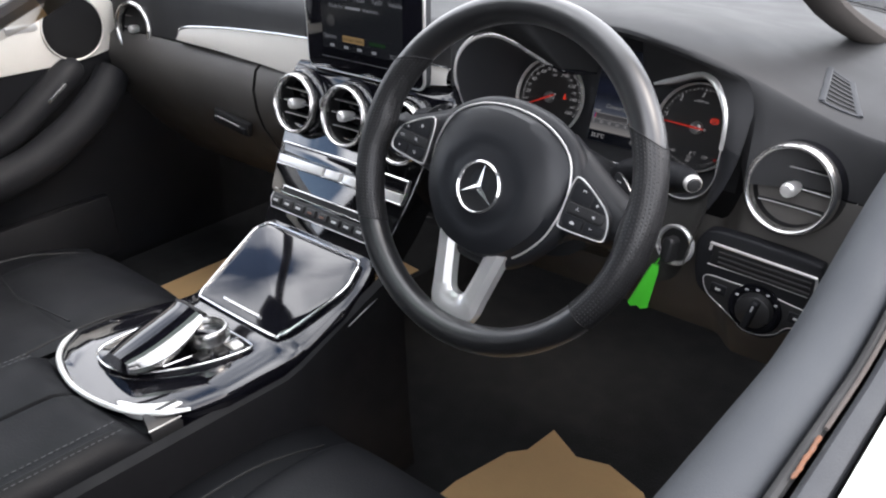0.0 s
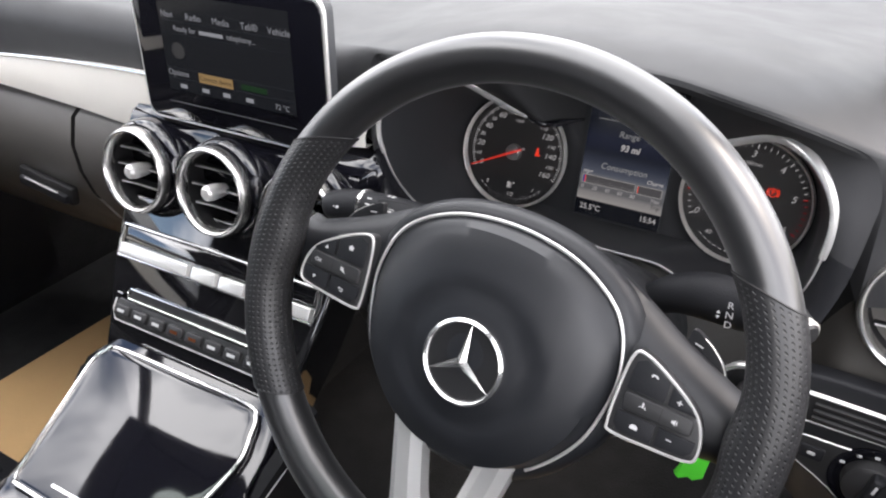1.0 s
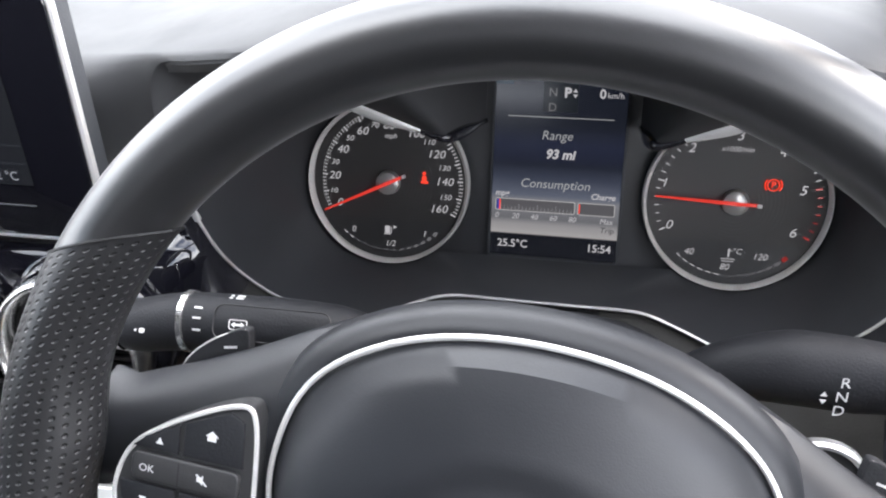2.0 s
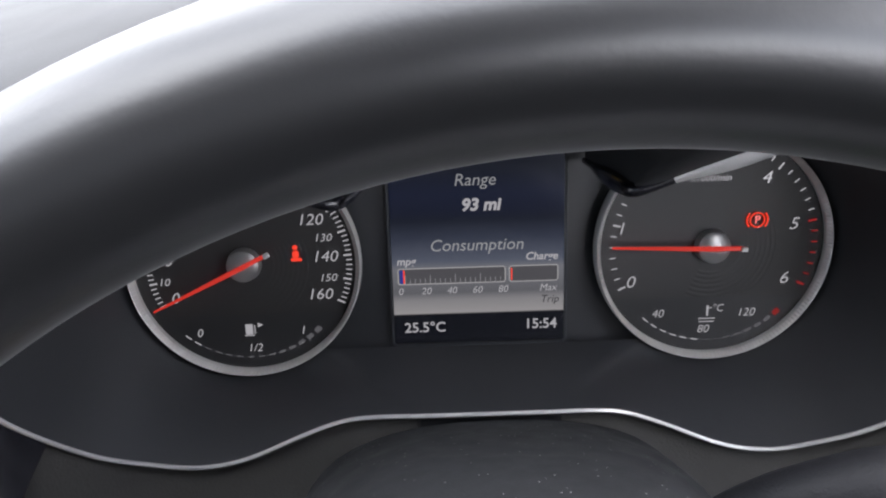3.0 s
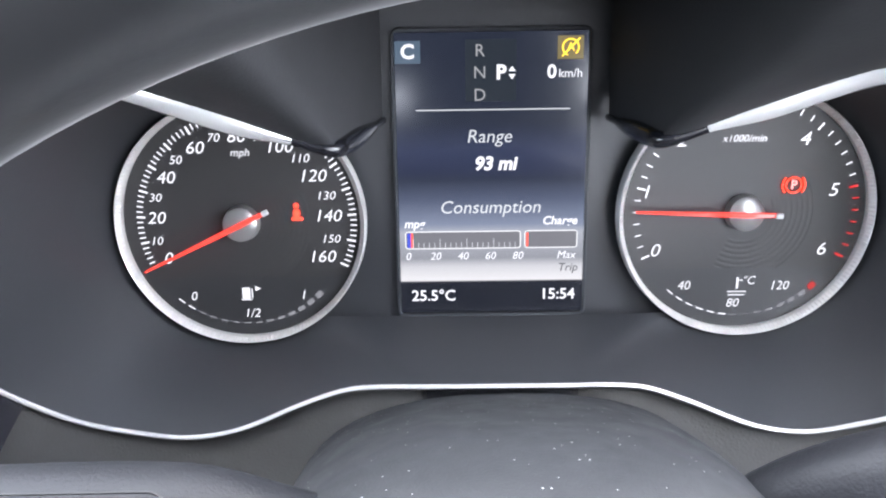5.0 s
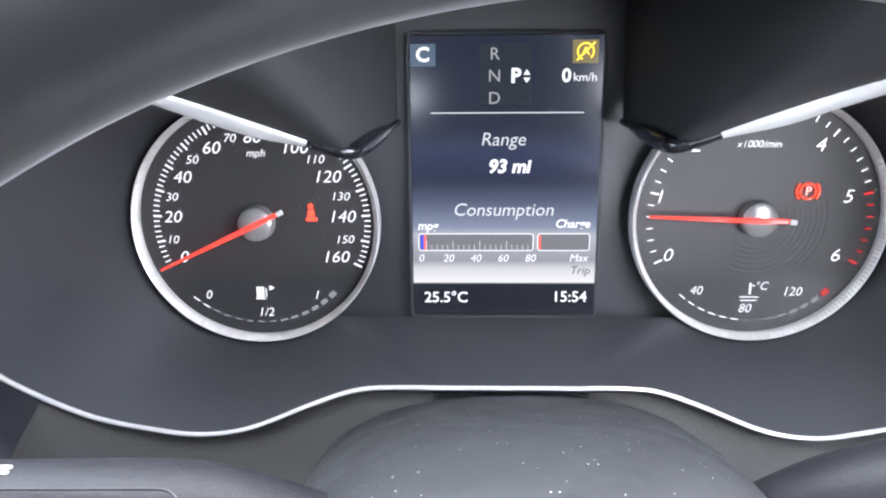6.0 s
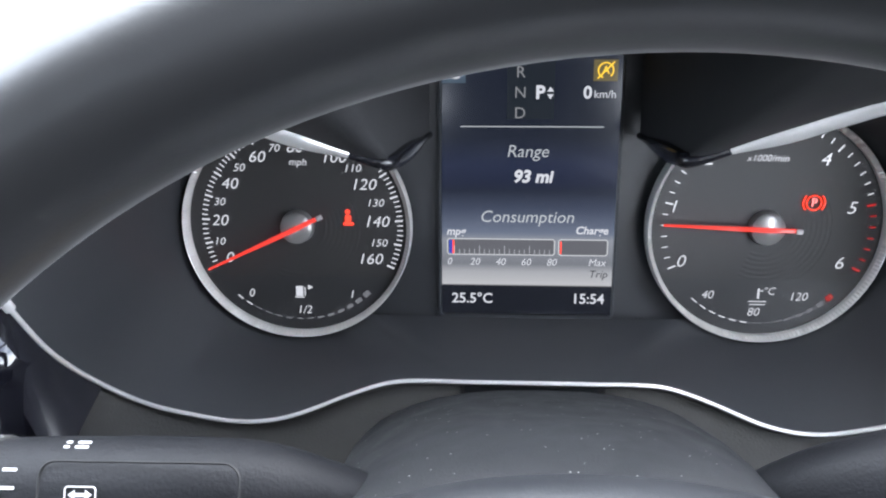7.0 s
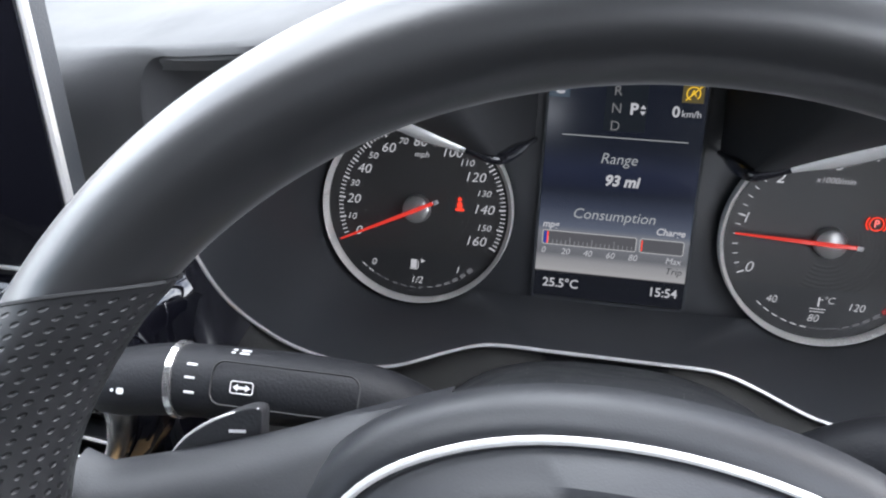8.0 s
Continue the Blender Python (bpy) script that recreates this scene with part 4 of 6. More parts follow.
part("trim", moved(plate(smooth_outline([(-0.02, 0.905), (-0.06, 0.935), (-0.10, 0.99), (-0.24, 0.99), (-0.42, 0.945), (-0.60, 0.925), (-0.9, 0.92), (-0.9, 0.885), (-0.5, 0.880), (-0.3, 0.874), (-0.16, 0.874), (-0.07, 0.892)], 80), 0, 0.006, 0.003), Matrix(((0, 0, 1, -1.066), (1, 0, 0, 0), (0, 1, 0, 0), (0, 0, 0, 1)))), M_ALU, pd, "pale aluminium door trim")
spk = part("speaker", moved(lathe([(0.062, 0.006), (0.056, 0.0085), (0.040, 0.0075), (0.0001, 0.0072)], 48), pose(-1.066, -0.172, 0.940, 90, 0, 90)), M_MESH, pd, "round black speaker")
part("speaker_ring", moved(lathe([(0.0640, 0.0), (0.0640, 0.007), (0.0620, 0.0095), (0.0600, 0.007)], 48), pose(-1.064, -0.172, 0.940, 90, 0, 90)), M_ALU, pd)
part("lock_plate", box(0.006, 0.06, 0.014, 0.002, at=(-1.060, -0.27, 0.955)), M_SILVER, pd)
part("armrest", tube(spline([(-1.045, -0.12, 0.835), (-1.02, -0.17, 0.80), (-1.01, -0.26, 0.745), (-1.01, -0.40, 0.70), (-1.02, -0.70, 0.69)], 24), 0.035, 12, flat=1.1), M_SOFT, pd)
part("grab", tube(spline([(-1.068, -0.175, 0.868), (-1.058, -0.215, 0.850), (-1.055, -0.27, 0.815), (-1.05, -0.36, 0.765), (-1.05, -0.50, 0.735)], 24), [0.012, 0.02, 0.025, 0.028] + [0.030] * 20, 12, flat=1.0), M_SOFT, pd)
part("pull_cup", moved(plate(rounded(0.058, 0.018, 0.006), -0.008, 0.0008, 0.0005), Matrix(((0, 0, 1, -1.034), (0.845, -0.535, 0, -0.248), (0.535, 0.845, 0, 0.838), (0, 0, 0, 1)))), M_DARK, pd)
part("pull_handle", moved(box(0.052, 0.007, 0.008, 0.002), Matrix(((0, 0, 1, -1.029), (0.845, -0.535, 0, -0.246), (0.535, 0.845, 0, 0.831), (0, 0, 0, 1)))), M_BRIGHT, pd, "chrome door handle")
part("pocket", box(0.03, 0.45, 0.14, 0.02, at=(-1.06, -0.40, 0.52)), M_SOFT, pd)

dd = thing("driver_door", Matrix.Translation((0.016, 0, -0.006)), "white driver's door, closed, with its window down", "car door")


def sill(y, rise=0.085):
    return rise * sstep(-0.42, -0.10, y)


ys = [0.10 - 1.28 * i / 60 for i in range(61)]
part("card_top", grid([[(x, y, z + (sill(y) if z > 0.6 else 0)) for x, z in ((0.334, 0.45), (0.334, 0.86), (0.336, 0.905), (0.340, 0.933), (0.347, 0.951), (0.356, 0.962), (0.367, 0.967), (0.379, 0.967), (0.388, 0.963), (0.393, 0.956), (0.395, 0.940))] for y in ys]), M_SILL, dd, "grey padded sill")
part("inner_seal", tube([(0.401, y, 0.953 + sill(y)) for y in ys], 0.0045, 8), M_RUBBER, dd, "black window seal")
part("seal_bead", tube([(0.4055, y, 0.9578 + sill(y)) for y in ys if y > -0.49], 0.0017, 8, flat=0.8), M_WORN, dd, "worn grey-brown felt bead")
part("seal_strip", tube([(0.4055 + 0.0003 * math.sin(5.1 * k), -0.487 - 0.004 * k, 0.9584 + 0.0002 * math.sin(3.3 * k)) for k in range(13)], [0.0016 + 0.0003 * math.sin(2.3 * k) for k in range(12)] + [0.0006], 8, flat=0.8), M_RUST, dd, "rusty brown end of the strip")
part("outer_seal", grid([[(x, y, z + sill(y, 0.07)) for x, z in ((0.408, 0.940), (0.409, 0.954), (0.413, 0.957), (0.421, 0.956), (0.425, 0.952), (0.426, 0.940))] for y in ys]), M_GREY, dd, "grey outer window strip")
rows = []
for i in range(41):
    y = 0.10 - 1.28 * i / 40
    lift = 0.06 * sstep(-0.42, -0.10, y)
    rows.append([(0.430, y, 0.952 + lift), (0.442, y, 0.948 + lift), (0.470, y, 0.90 + lift), (0.490, y, 0.75), (0.480, y, 0.50), (0.46, y, 0.32)])
part("outer_skin", grid(rows), M_BODY, dd, "white painted outer skin")

# ---- floor mats of brown paper ----
def paper(label, pts, m):
    p = thing("paper_mat", m, label, "floor mat", "paper floor mats")
    line = [Vector((x, y, 0)) for x, y in pts]
    bm = plate([(v.x, v.y) for v in line], 0.0, 0.0025)
    part("sheet", bm, M_PAPER, p, smooth=False)
    return p


paper("creased brown paper mat on the driver's floor", [(-0.098, 0.032), (-0.104, -0.040), (-0.126, -0.066), (-0.150, -0.175), (-0.16, -0.45), (0.15, -0.45), (0.160, -0.075), (0.098, -0.006), (0.023, 0.016), (-0.030, -0.002)], pose(0, 0, 0.343))
paper("brown paper mat on the passenger's floor", [(-0.205, 0.26), (-0.222, -0.27), (0.14, -0.30), (0.165, 0.22)], pose(2 * CX + 0.01, -0.02, 0.4295))

# ---- instrument cluster: x right, y up, z towards the driver ----
cl = thing("instrument_cluster", pose(0.0022, -0.0031, 0.9512, 73.64, -0.09, -0.77) @ Matrix.Scale(1.0107, 4), "lit instrument cluster with two dials and a colour display", "instrument cluster")
part("back_panel", quad(-0.17, -0.062, 0.17, 0.10, -0.003), M_PANEL, cl, smooth=False)


def polar(cx, r, deg):
    return (cx + r * math.cos(radians(deg)), r * math.sin(radians(deg)))


def bar(cx, deg, r0, r1, w, z):
    """A radial mark."""
    c, s = math.cos(radians(deg)), math.sin(radians(deg))
    bm = bmesh.new()
    bm.faces.new([bm.verts.new((cx + r * c - q * s, r * s + q * c, z)) for r, q in ((r0, -w), (r1, -w), (r1, w), (r0, w))])
    return bm


def arc_dash(cx, a0, a1, r, w, z):
    bm = bmesh.new()
    n = 5
    inner = [bm.verts.new((*polar(cx, r - w, a0 + (a1 - a0) * k / n), z)) for k in range(n + 1)]
    outer = [bm.verts.new((*polar(cx, r + w, a0 + (a1 - a0) * k / n), z)) for k in range(n + 1)]
    for k in range(n):
        bm.faces.new((inner[k], inner[k + 1], outer[k + 1], outer[k]))
    return bm


def dial_body(cx):
    d = part("dial", moved(lathe([(0.0001, 0.0), (0.0516, 0.0)], 72), Matrix.Translation((cx, 0, 0))), M_FACE, cl, "dark dial face")
    prof = [(0.0508, 0.0), (0.0510, 0.0030), (0.0522, 0.0052), (0.0526, 0.0056), (0.0530, 0.0050), (0.0533, -0.001)]
    part("ring", moved(lathe([(r * 0.988, h) for r, h in prof], 120), Matrix.Translation((cx, 0, 0))), M_KNURL, d, "knurled silver ring")
    rows = []
    for k in range(360):
        q, up = radians(k), 0.00036 if k % 2 else -0.00015
        rows.append([(cx + r * math.cos(q), r * math.sin(q), h + up) for r, h in ((0.0501, 0.0031), (0.0505, 0.0038), (0.0510, 0.0047), (0.0515, 0.0053))])
    part("knurling", grid(rows, close_v=True), M_KNURL, d, smooth=False)
    prof = []
    for k in range(8):
        r = 0.012 + 0.0022 * k
        prof += [(r, 0.0003), (r + 0.0008, 0.00046), (r + 0.0014, 0.0003)]
    part("face_relief", moved(lathe(prof, 60, -115, 25), Matrix.Translation((cx, 0, 0))), M_FACE, d)
    low = bmesh.new()
    a0, a1 = 180 + 29.5, 360 - 29.5
    low.faces.new([low.verts.new((*polar(cx, 0.0488, a0 + (a1 - a0) * k / 40), 0.0006)) for k in range(41)])
    part("lower_field", low, M_BAND, d, smooth=False)
    part("hub", moved(lathe([(0.0001, 0.0065), (0.0055, 0.0063), (0.0072, 0.0050), (0.0078, 0.0005)], 36), Matrix.Translation((cx, 0, 0))), M_HUB, d, "grey needle hub")
    return d


def needle(cx, deg, parent):
    c, s = math.cos(radians(deg)), math.sin(radians(deg))
    rows = []
    for r, w, h in ((-0.0125, 0.0009, 0.0068), (0.0, 0.0012, 0.0082), (0.02, 0.0009, 0.0078), (0.0455, 0.0005, 0.0070)):
        rows.append([(cx + r * c - q * s, r * s + q * c, z) for q, z in ((-w, h - 0.0012), (-w * 0.6, h), (w * 0.6, h), (w, h - 0.0012))])
    part("needle", grid(rows, close_u=True, caps=True), M_NEEDLE, parent, "red needle")
    part("needle_tail", moved(box(0.003, 0.0022, 0.0014, 0.0005), Matrix.Translation((cx - 0.0125 * c, -0.0125 * s, 0.0072)) @ pose(0, 0, 0, 0, 0, deg)), M_WHITE, parent)


LX = RX = 0.0                    # dials are built about their own centres
LEFT = Matrix.Translation((-0.1092, 0.0035, 0.0067)) @ Matrix.Scale(1.0219, 4)
RIGHT = Matrix.Translation((0.1065, 0.0048, 0.0042)) @ Matrix.Scale(1.0397, 4)
MARKS = {}


def mark(cx, deg, long, mat, name, parent):
    """One radial scale mark; alike marks share a mesh."""
    key = (long, mat.name)
    if key not in MARKS:
        bm = bar(0, 0, 0.0427 if long else 0.0437, 0.0464, 0.00045 if long else 0.00030, 0.0008)
        ob = part(name, bm, mat, parent, smooth=False)
        MARKS[key] = ob.data
    else:
        ob = new(name, MARKS[key])
        ob.parent = parent
    ob.matrix_local = pose(cx + (0.0020 if parent == dl else 0.0008), 0, 0, 0, 0, deg)


dl = dial_body(LX)
dl.matrix_local = LEFT
needle(LX, 205.5, dl)
for k in range(0, 81):
    mark(LX, 205 - 230 * k / 80, k % 5 == 0, M_WHITE_LIT, "speed_mark", dl)
for v in range(0, 161, 10):
    big = v % 20 == 0
    a = 205 - 230 * v / 160
    x, y = polar(LX, 0.0362 if big else 0.0376, a)
    if not big:
        y -= 0.0006
    writing(str(v), 0.0072 if big else 0.0050, x, y, 0.0010, M_WHITE_LIT, dl, 0.22, name="numeral", wide=1.08)
writing("mph", 0.0046, LX + 0.0012, 0.0296, 0.0010, M_WHITE_LIT, dl, 0.22)
for txt, x, y, sz in (("0", -0.0233, -0.0323, 0.0055), ("1/2", 0.0014, -0.0402, 0.0055), ("1", 0.0240, -0.0323, 0.0055)):
    writing(txt, sz, LX + x, y, 0.0011, M_WHITE_LIT, dl, 0.2, name="numeral")
for k in range(14):
    a = 228 + 84 * k / 13
    part("fuel_mark", arc_dash(LX, a, a + 4.2, 0.0445, 0.0003 if k < 8 else 0.0003 + 0.00016 * (k - 7), 0.0011), M_WHITE_LIT if k < 2 else M_GREY_LIT, dl, smooth=False)
part("fuel_symbol", join(quad(LX - 0.0022, -0.0335, LX + 0.0012, -0.0285, 0.0011), quad(LX - 0.0028, -0.0342, LX + 0.0018, -0.0337, 0.0011), quad(LX + 0.0018, -0.0333, LX + 0.0023, -0.0290, 0.0011)), M_WHITE_LIT, dl, smooth=False)
tri = bmesh.new()
tri.faces.new([tri.verts.new(p) for p in ((LX + 0.0035, -0.0302, 0.0011), (LX + 0.0060, -0.0290, 0.0011), (LX + 0.0035, -0.0278, 0.0011))])
part("fuel_arrow", tri, M_WHITE_LIT, dl, smooth=False)
# belt reminder: a small seated shape made of plain bars
bx, by = LX + 0.0235, 0.0042
part("belt_symbol", join(plate(rounded(0.0022, 0.0022, 0.001, cx=bx - 0.0003, cy=by + 0.0029), 0.001, 0.0012), plate(rounded(0.0028, 0.0036, 0.0012, cx=bx - 0.0002, cy=by - 0.0003), 0.001, 0.0012), plate(rounded(0.0050, 0.0015, 0.0007, cx=bx, cy=by - 0.0027), 0.001, 0.0012)), M_RED_LIT, dl, "lit red warning symbol")

dr = dial_body(RX)
dr.matrix_local = RIGHT
needle(RX, 178.0, dr)
for k in range(0, 30):
    mark(RX, 205 - 230 * k / 36, k % 6 == 0, M_WHITE_LIT, "rev_mark", dr)
M_REDMARK = glow("red_marks", (1.0, 0.05, 0.05), 0.0907)
for k in range(30, 37):
    mark(RX, 205 - 230 * k / 36, k % 6 == 0, M_REDMARK, "rev_mark", dr)
for v in range(7):
    x, y = polar(RX - 0.0014 - (0.0022 if v in (1, 2) else 0), 0.0382, 205 - 230 * v / 6)
    writing(str(v), 0.0078, x, y, 0.0010, M_WHITE_LIT, dr, 0.22, name="numeral", wide=1.1)
writing("x1000/min", 0.0042, RX - 0.002, 0.0305, 0.0010, M_WHITE_LIT, dr, 0.22)
for txt, x, y in (("40", -0.0230, -0.0315), ("80", -0.002, -0.0394), ("120", 0.0172, -0.0319)):
    writing(txt, 0.0055, RX + x, y, 0.0011, M_WHITE_LIT, dr, 0.2, name="numeral")
writing("\u00b0C", 0.0050, RX + 0.0042, -0.0295, 0.0011, M_WHITE_LIT, dr, 0.2)
part("coolant_symbol", join(quad(RX - 0.0008, -0.0330, RX + 0.0002, -0.0280, 0.0011), quad(RX + 0.0002, -0.0295, RX + 0.0018, -0.0290, 0.0011), quad(RX - 0.0045, -0.0345, RX + 0.0035, -0.0340, 0.0011), quad(RX - 0.0040, -0.0360, RX + 0.0030, -0.0355, 0.0011)), M_WHITE_LIT, dr, smooth=False)
for k in range(14):
    a = 228 + 84 * k / 13
    part("coolant_mark", arc_dash(RX, a, a + 4.2, 0.0445, 0.0003 if k < 8 else 0.0003 + 0.00016 * (k - 7), 0.0011), M_WHITE_LIT if k < 6 else (glow("dim_red", (0.9, 0.05, 0.04), 0.0648) if k == 13 else M_GREY_LIT), dr, smooth=False)
px, py = RX + 0.0195, 0.0112
part("brake_symbol", join(tube([(px + 0.0032 * math.cos(q), py + 0.0032 * math.sin(q), 0.0012) for q in (2 * math.pi * k / 24 for k in range(24))], 0.00035, 5, closed=True),
                          *[tube([(px + 0.0046 * math.cos(q), py + 0.0046 * math.sin(q), 0.0012) for q in (radians(c - 42 + 84 * k / 10) for k in range(11))], 0.0004, 5) for c in (0, 180)]), M_RED_LIT, dr, "lit red brake symbol")
writing("P", 0.0050, px, py, 0.0013, M_RED_LIT, dr, 0.0, bold=0.0001)

# the colour display between the dials
disp = part("display", quad(-0.0420, -0.0405, 0.0388, 0.0815, 0.0005), M_DISPLAY, cl, "lit colour display", smooth=False)
part("display_frame", tube([(x - 0.0016, y, 0.001) for x, y in rounded(0.0826, 0.1245, 0.003, cy=0.0205)], 0.0006, 6, closed=True), M_GREY, disp)
part("divider", quad(-0.0335, 0.0494, 0.0315, 0.0499, 0.0010), glow("pale_line", (0.75, 0.78, 0.8), 0.0907), disp, smooth=False)
part("mode_box", quad(-0.0419, 0.0690, -0.0312, 0.0782, 0.0009), M_BLUEBOX, disp, smooth=False)
writing("C", 0.0082, -0.0366, 0.0736, 0.0012, M_WHITE_LIT, disp, bold=0.00025)
part("gear_box", quad(-0.0125, 0.0530, 0.0088, 0.0785, 0.0007), glow("gear_box", (0.03, 0.04, 0.055), 0.0648), disp, smooth=False)
for ch, y in (("R", 0.0738), ("N", 0.0648), ("D", 0.0556)):
    writing(ch, 0.0072, -0.0065, y, 0.0010, glow("dim_white", (0.7, 0.7, 0.72), 0.05), disp)
writing("P", 0.0082, 0.0024, 0.0648, 0.0010, M_WHITE_LIT, disp, bold=0.0003)
arrows = bmesh.new()
for s in (1, -1):
    arrows.faces.new([arrows.verts.new((0.0070 + x, 0.0648 + s * y, 0.0010)) for x, y in ((-0.0015, 0.0006), (0.0015, 0.0006), (0.0, 0.0028))])
part("arrows", arrows, M_WHITE_LIT, disp, smooth=False)
writing("0", 0.0078, 0.0236, 0.0648, 0.0010, M_WHITE_LIT, disp, bold=0.0002)
writing("km/h", 0.0050, 0.0314, 0.0642, 0.0010, M_WHITE_LIT, disp)
part("stop_box", quad(0.0258, 0.0700, 0.0366, 0.0795, 0.0009), glow("amber_box", (0.30, 0.24, 0.10), 0.0648), disp, smooth=False)
part("stop_symbol", join(tube([(0.0312 + 0.0033 * math.cos(q), 0.0748 + 0.0033 * math.sin(q), 0.0012) for q in (radians(-50 + 300 * k / 24) for k in range(25))], 0.00035, 5), tube([(0.0276, 0.0712, 0.0013), (0.0350, 0.0786, 0.0013)], 0.00035, 5)), M_AMBER, disp, "lit amber symbol")
writing("A", 0.0046, 0.0312, 0.0748, 0.0014, M_AMBER, disp, bold=0.0001)
writing("Range", 0.0080, -0.0026, 0.0382, 0.0010, glow("pale_text", (0.85, 0.88, 0.92), 0.075), disp, 0.18)
writing("93 mi", 0.0080, 0.0000, 0.0265, 0.0010, M_WHITE_LIT, disp, 0.18, bold=0.0003)
writing("Consumption", 0.0080, -0.0022, 0.0074, 0.0010, glow("pale_text2", (0.85, 0.88, 0.92), 0.085), disp, 0.18)
writing("mpg", 0.0052, -0.0354, 0.0003, 0.0010, M_WHITE_LIT, disp, 0.18, bold=0.00012)
writing("Charge", 0.0052, 0.0282, 0.0012, 0.0010, M_WHITE_LIT, disp, 0.18, bold=0.00012)
barmat = glow("bar_grey", (0.20, 0.20, 0.22), 0.0907)
for x0, x1 in ((-0.0393, 0.0111), (0.0131, 0.0359)):
    part("bar_field", plate(rounded(x1 - x0, 0.0076, 0.0012, cx=(x0 + x1) / 2, cy=-0.0070), 0.0008, 0.0010), barmat, disp)
    part("bar_line", tube([(x, y, 0.0010) for x, y in rounded(x1 - x0, 0.0076, 0.0012, cx=(x0 + x1) / 2, cy=-0.0070)], 0.00022, 4, closed=True), glow("bar_edge", (0.75, 0.75, 0.75), 0.1296), disp)
part("bar_blue", quad(-0.0386, -0.0103, -0.0370, -0.0037, 0.0013), glow("bar_blue", (0.05, 0.08, 0.5), 0.1296), disp, smooth=False)
part("bar_red", quad(-0.0369, -0.0103, -0.0362, -0.0037, 0.0013), M_RED_LIT, disp, smooth=False)
part("bar_red_charge", quad(0.0138, -0.0100, 0.0144, -0.0040, 0.0013), M_RED_LIT, disp, smooth=False)
part("bar_ticks", join(*[quad(-0.0360 + 0.00236 * k - 0.0001, -0.0103, -0.0360 + 0.00236 * k + 0.0001, -0.0063 if k % 5 == 0 else -0.0081, 0.0013) for k in range(20)]), M_WHITE_LIT, disp, smooth=False)
for k, v in enumerate(("0", "20", "40", "60", "80")):
    writing(v, 0.0048, -0.0384 + 0.01208 * k, -0.0144, 0.0012, M_WHITE_LIT, disp, 0.2)
writing("Max", 0.0048, 0.0312, -0.0143, 0.0012, M_WHITE_LIT, disp, 0.2)
writing("Trip", 0.0052, 0.0320, -0.0200, 0.0012, glow("dark_print", (0.08, 0.08, 0.09), 0.1037), disp, 0.2)
writing("25.5\u00b0C", 0.0070, -0.0274, -0.0328, 0.0010, M_WHITE_LIT, disp, bold=0.0001)
writing("15:54", 0.0070, 0.0279, -0.0325, 0.0010, M_WHITE_LIT, disp, bold=0.0001)

# the chrome line that runs round the recess, left half; the right half is its mirror
loop = [(-0.058, 0.0425, 0.064), (-0.0675, 0.0445, 0.067), (-0.088, 0.0515, 0.069), (-0.110, 0.0597, 0.072), (-0.130, 0.0675, 0.079), (-0.152, 0.0735, 0.095),
        (-0.170, 0.068, 0.108), (-0.184, 0.054, 0.116), (-0.1925, 0.034, 0.118), (-0.1945, 0.010, 0.113), (-0.191, -0.012, 0.101), (-0.187, -0.030, 0.088),
        (-0.180, -0.047, 0.073), (-0.166, -0.064, 0.058), (-0.148, -0.0735, 0.049), (-0.128, -0.0778, 0.0455), (-0.107, -0.0748, 0.045), (-0.081, -0.064, 0.045), (-0.064, -0.058, 0.045), (-0.050, -0.0565, 0.045), (-0.030, -0.0566, 0.045)]
N = 90
rim_line = spline(loop, N)


def mirror(p, s):
    """The right half; its hood rises a little more towards the middle."""
    if s > 0:
        return Vector(p)
    side = sstep(0.12, 0.165, -p[0]) * sstep(0.01, 0.07, p[2])
    up = 0.0025 * sstep(-0.16, -0.11, p[0]) * sstep(0.03, 0.05, p[1]) - 0.006 * side * sstep(0.02, 0.06, p[1])
    return Vector((-p[0] - 0.005 * sstep(0.025, 0.04, -p[0]) - 0.006 * side, p[1] + up, p[2]))


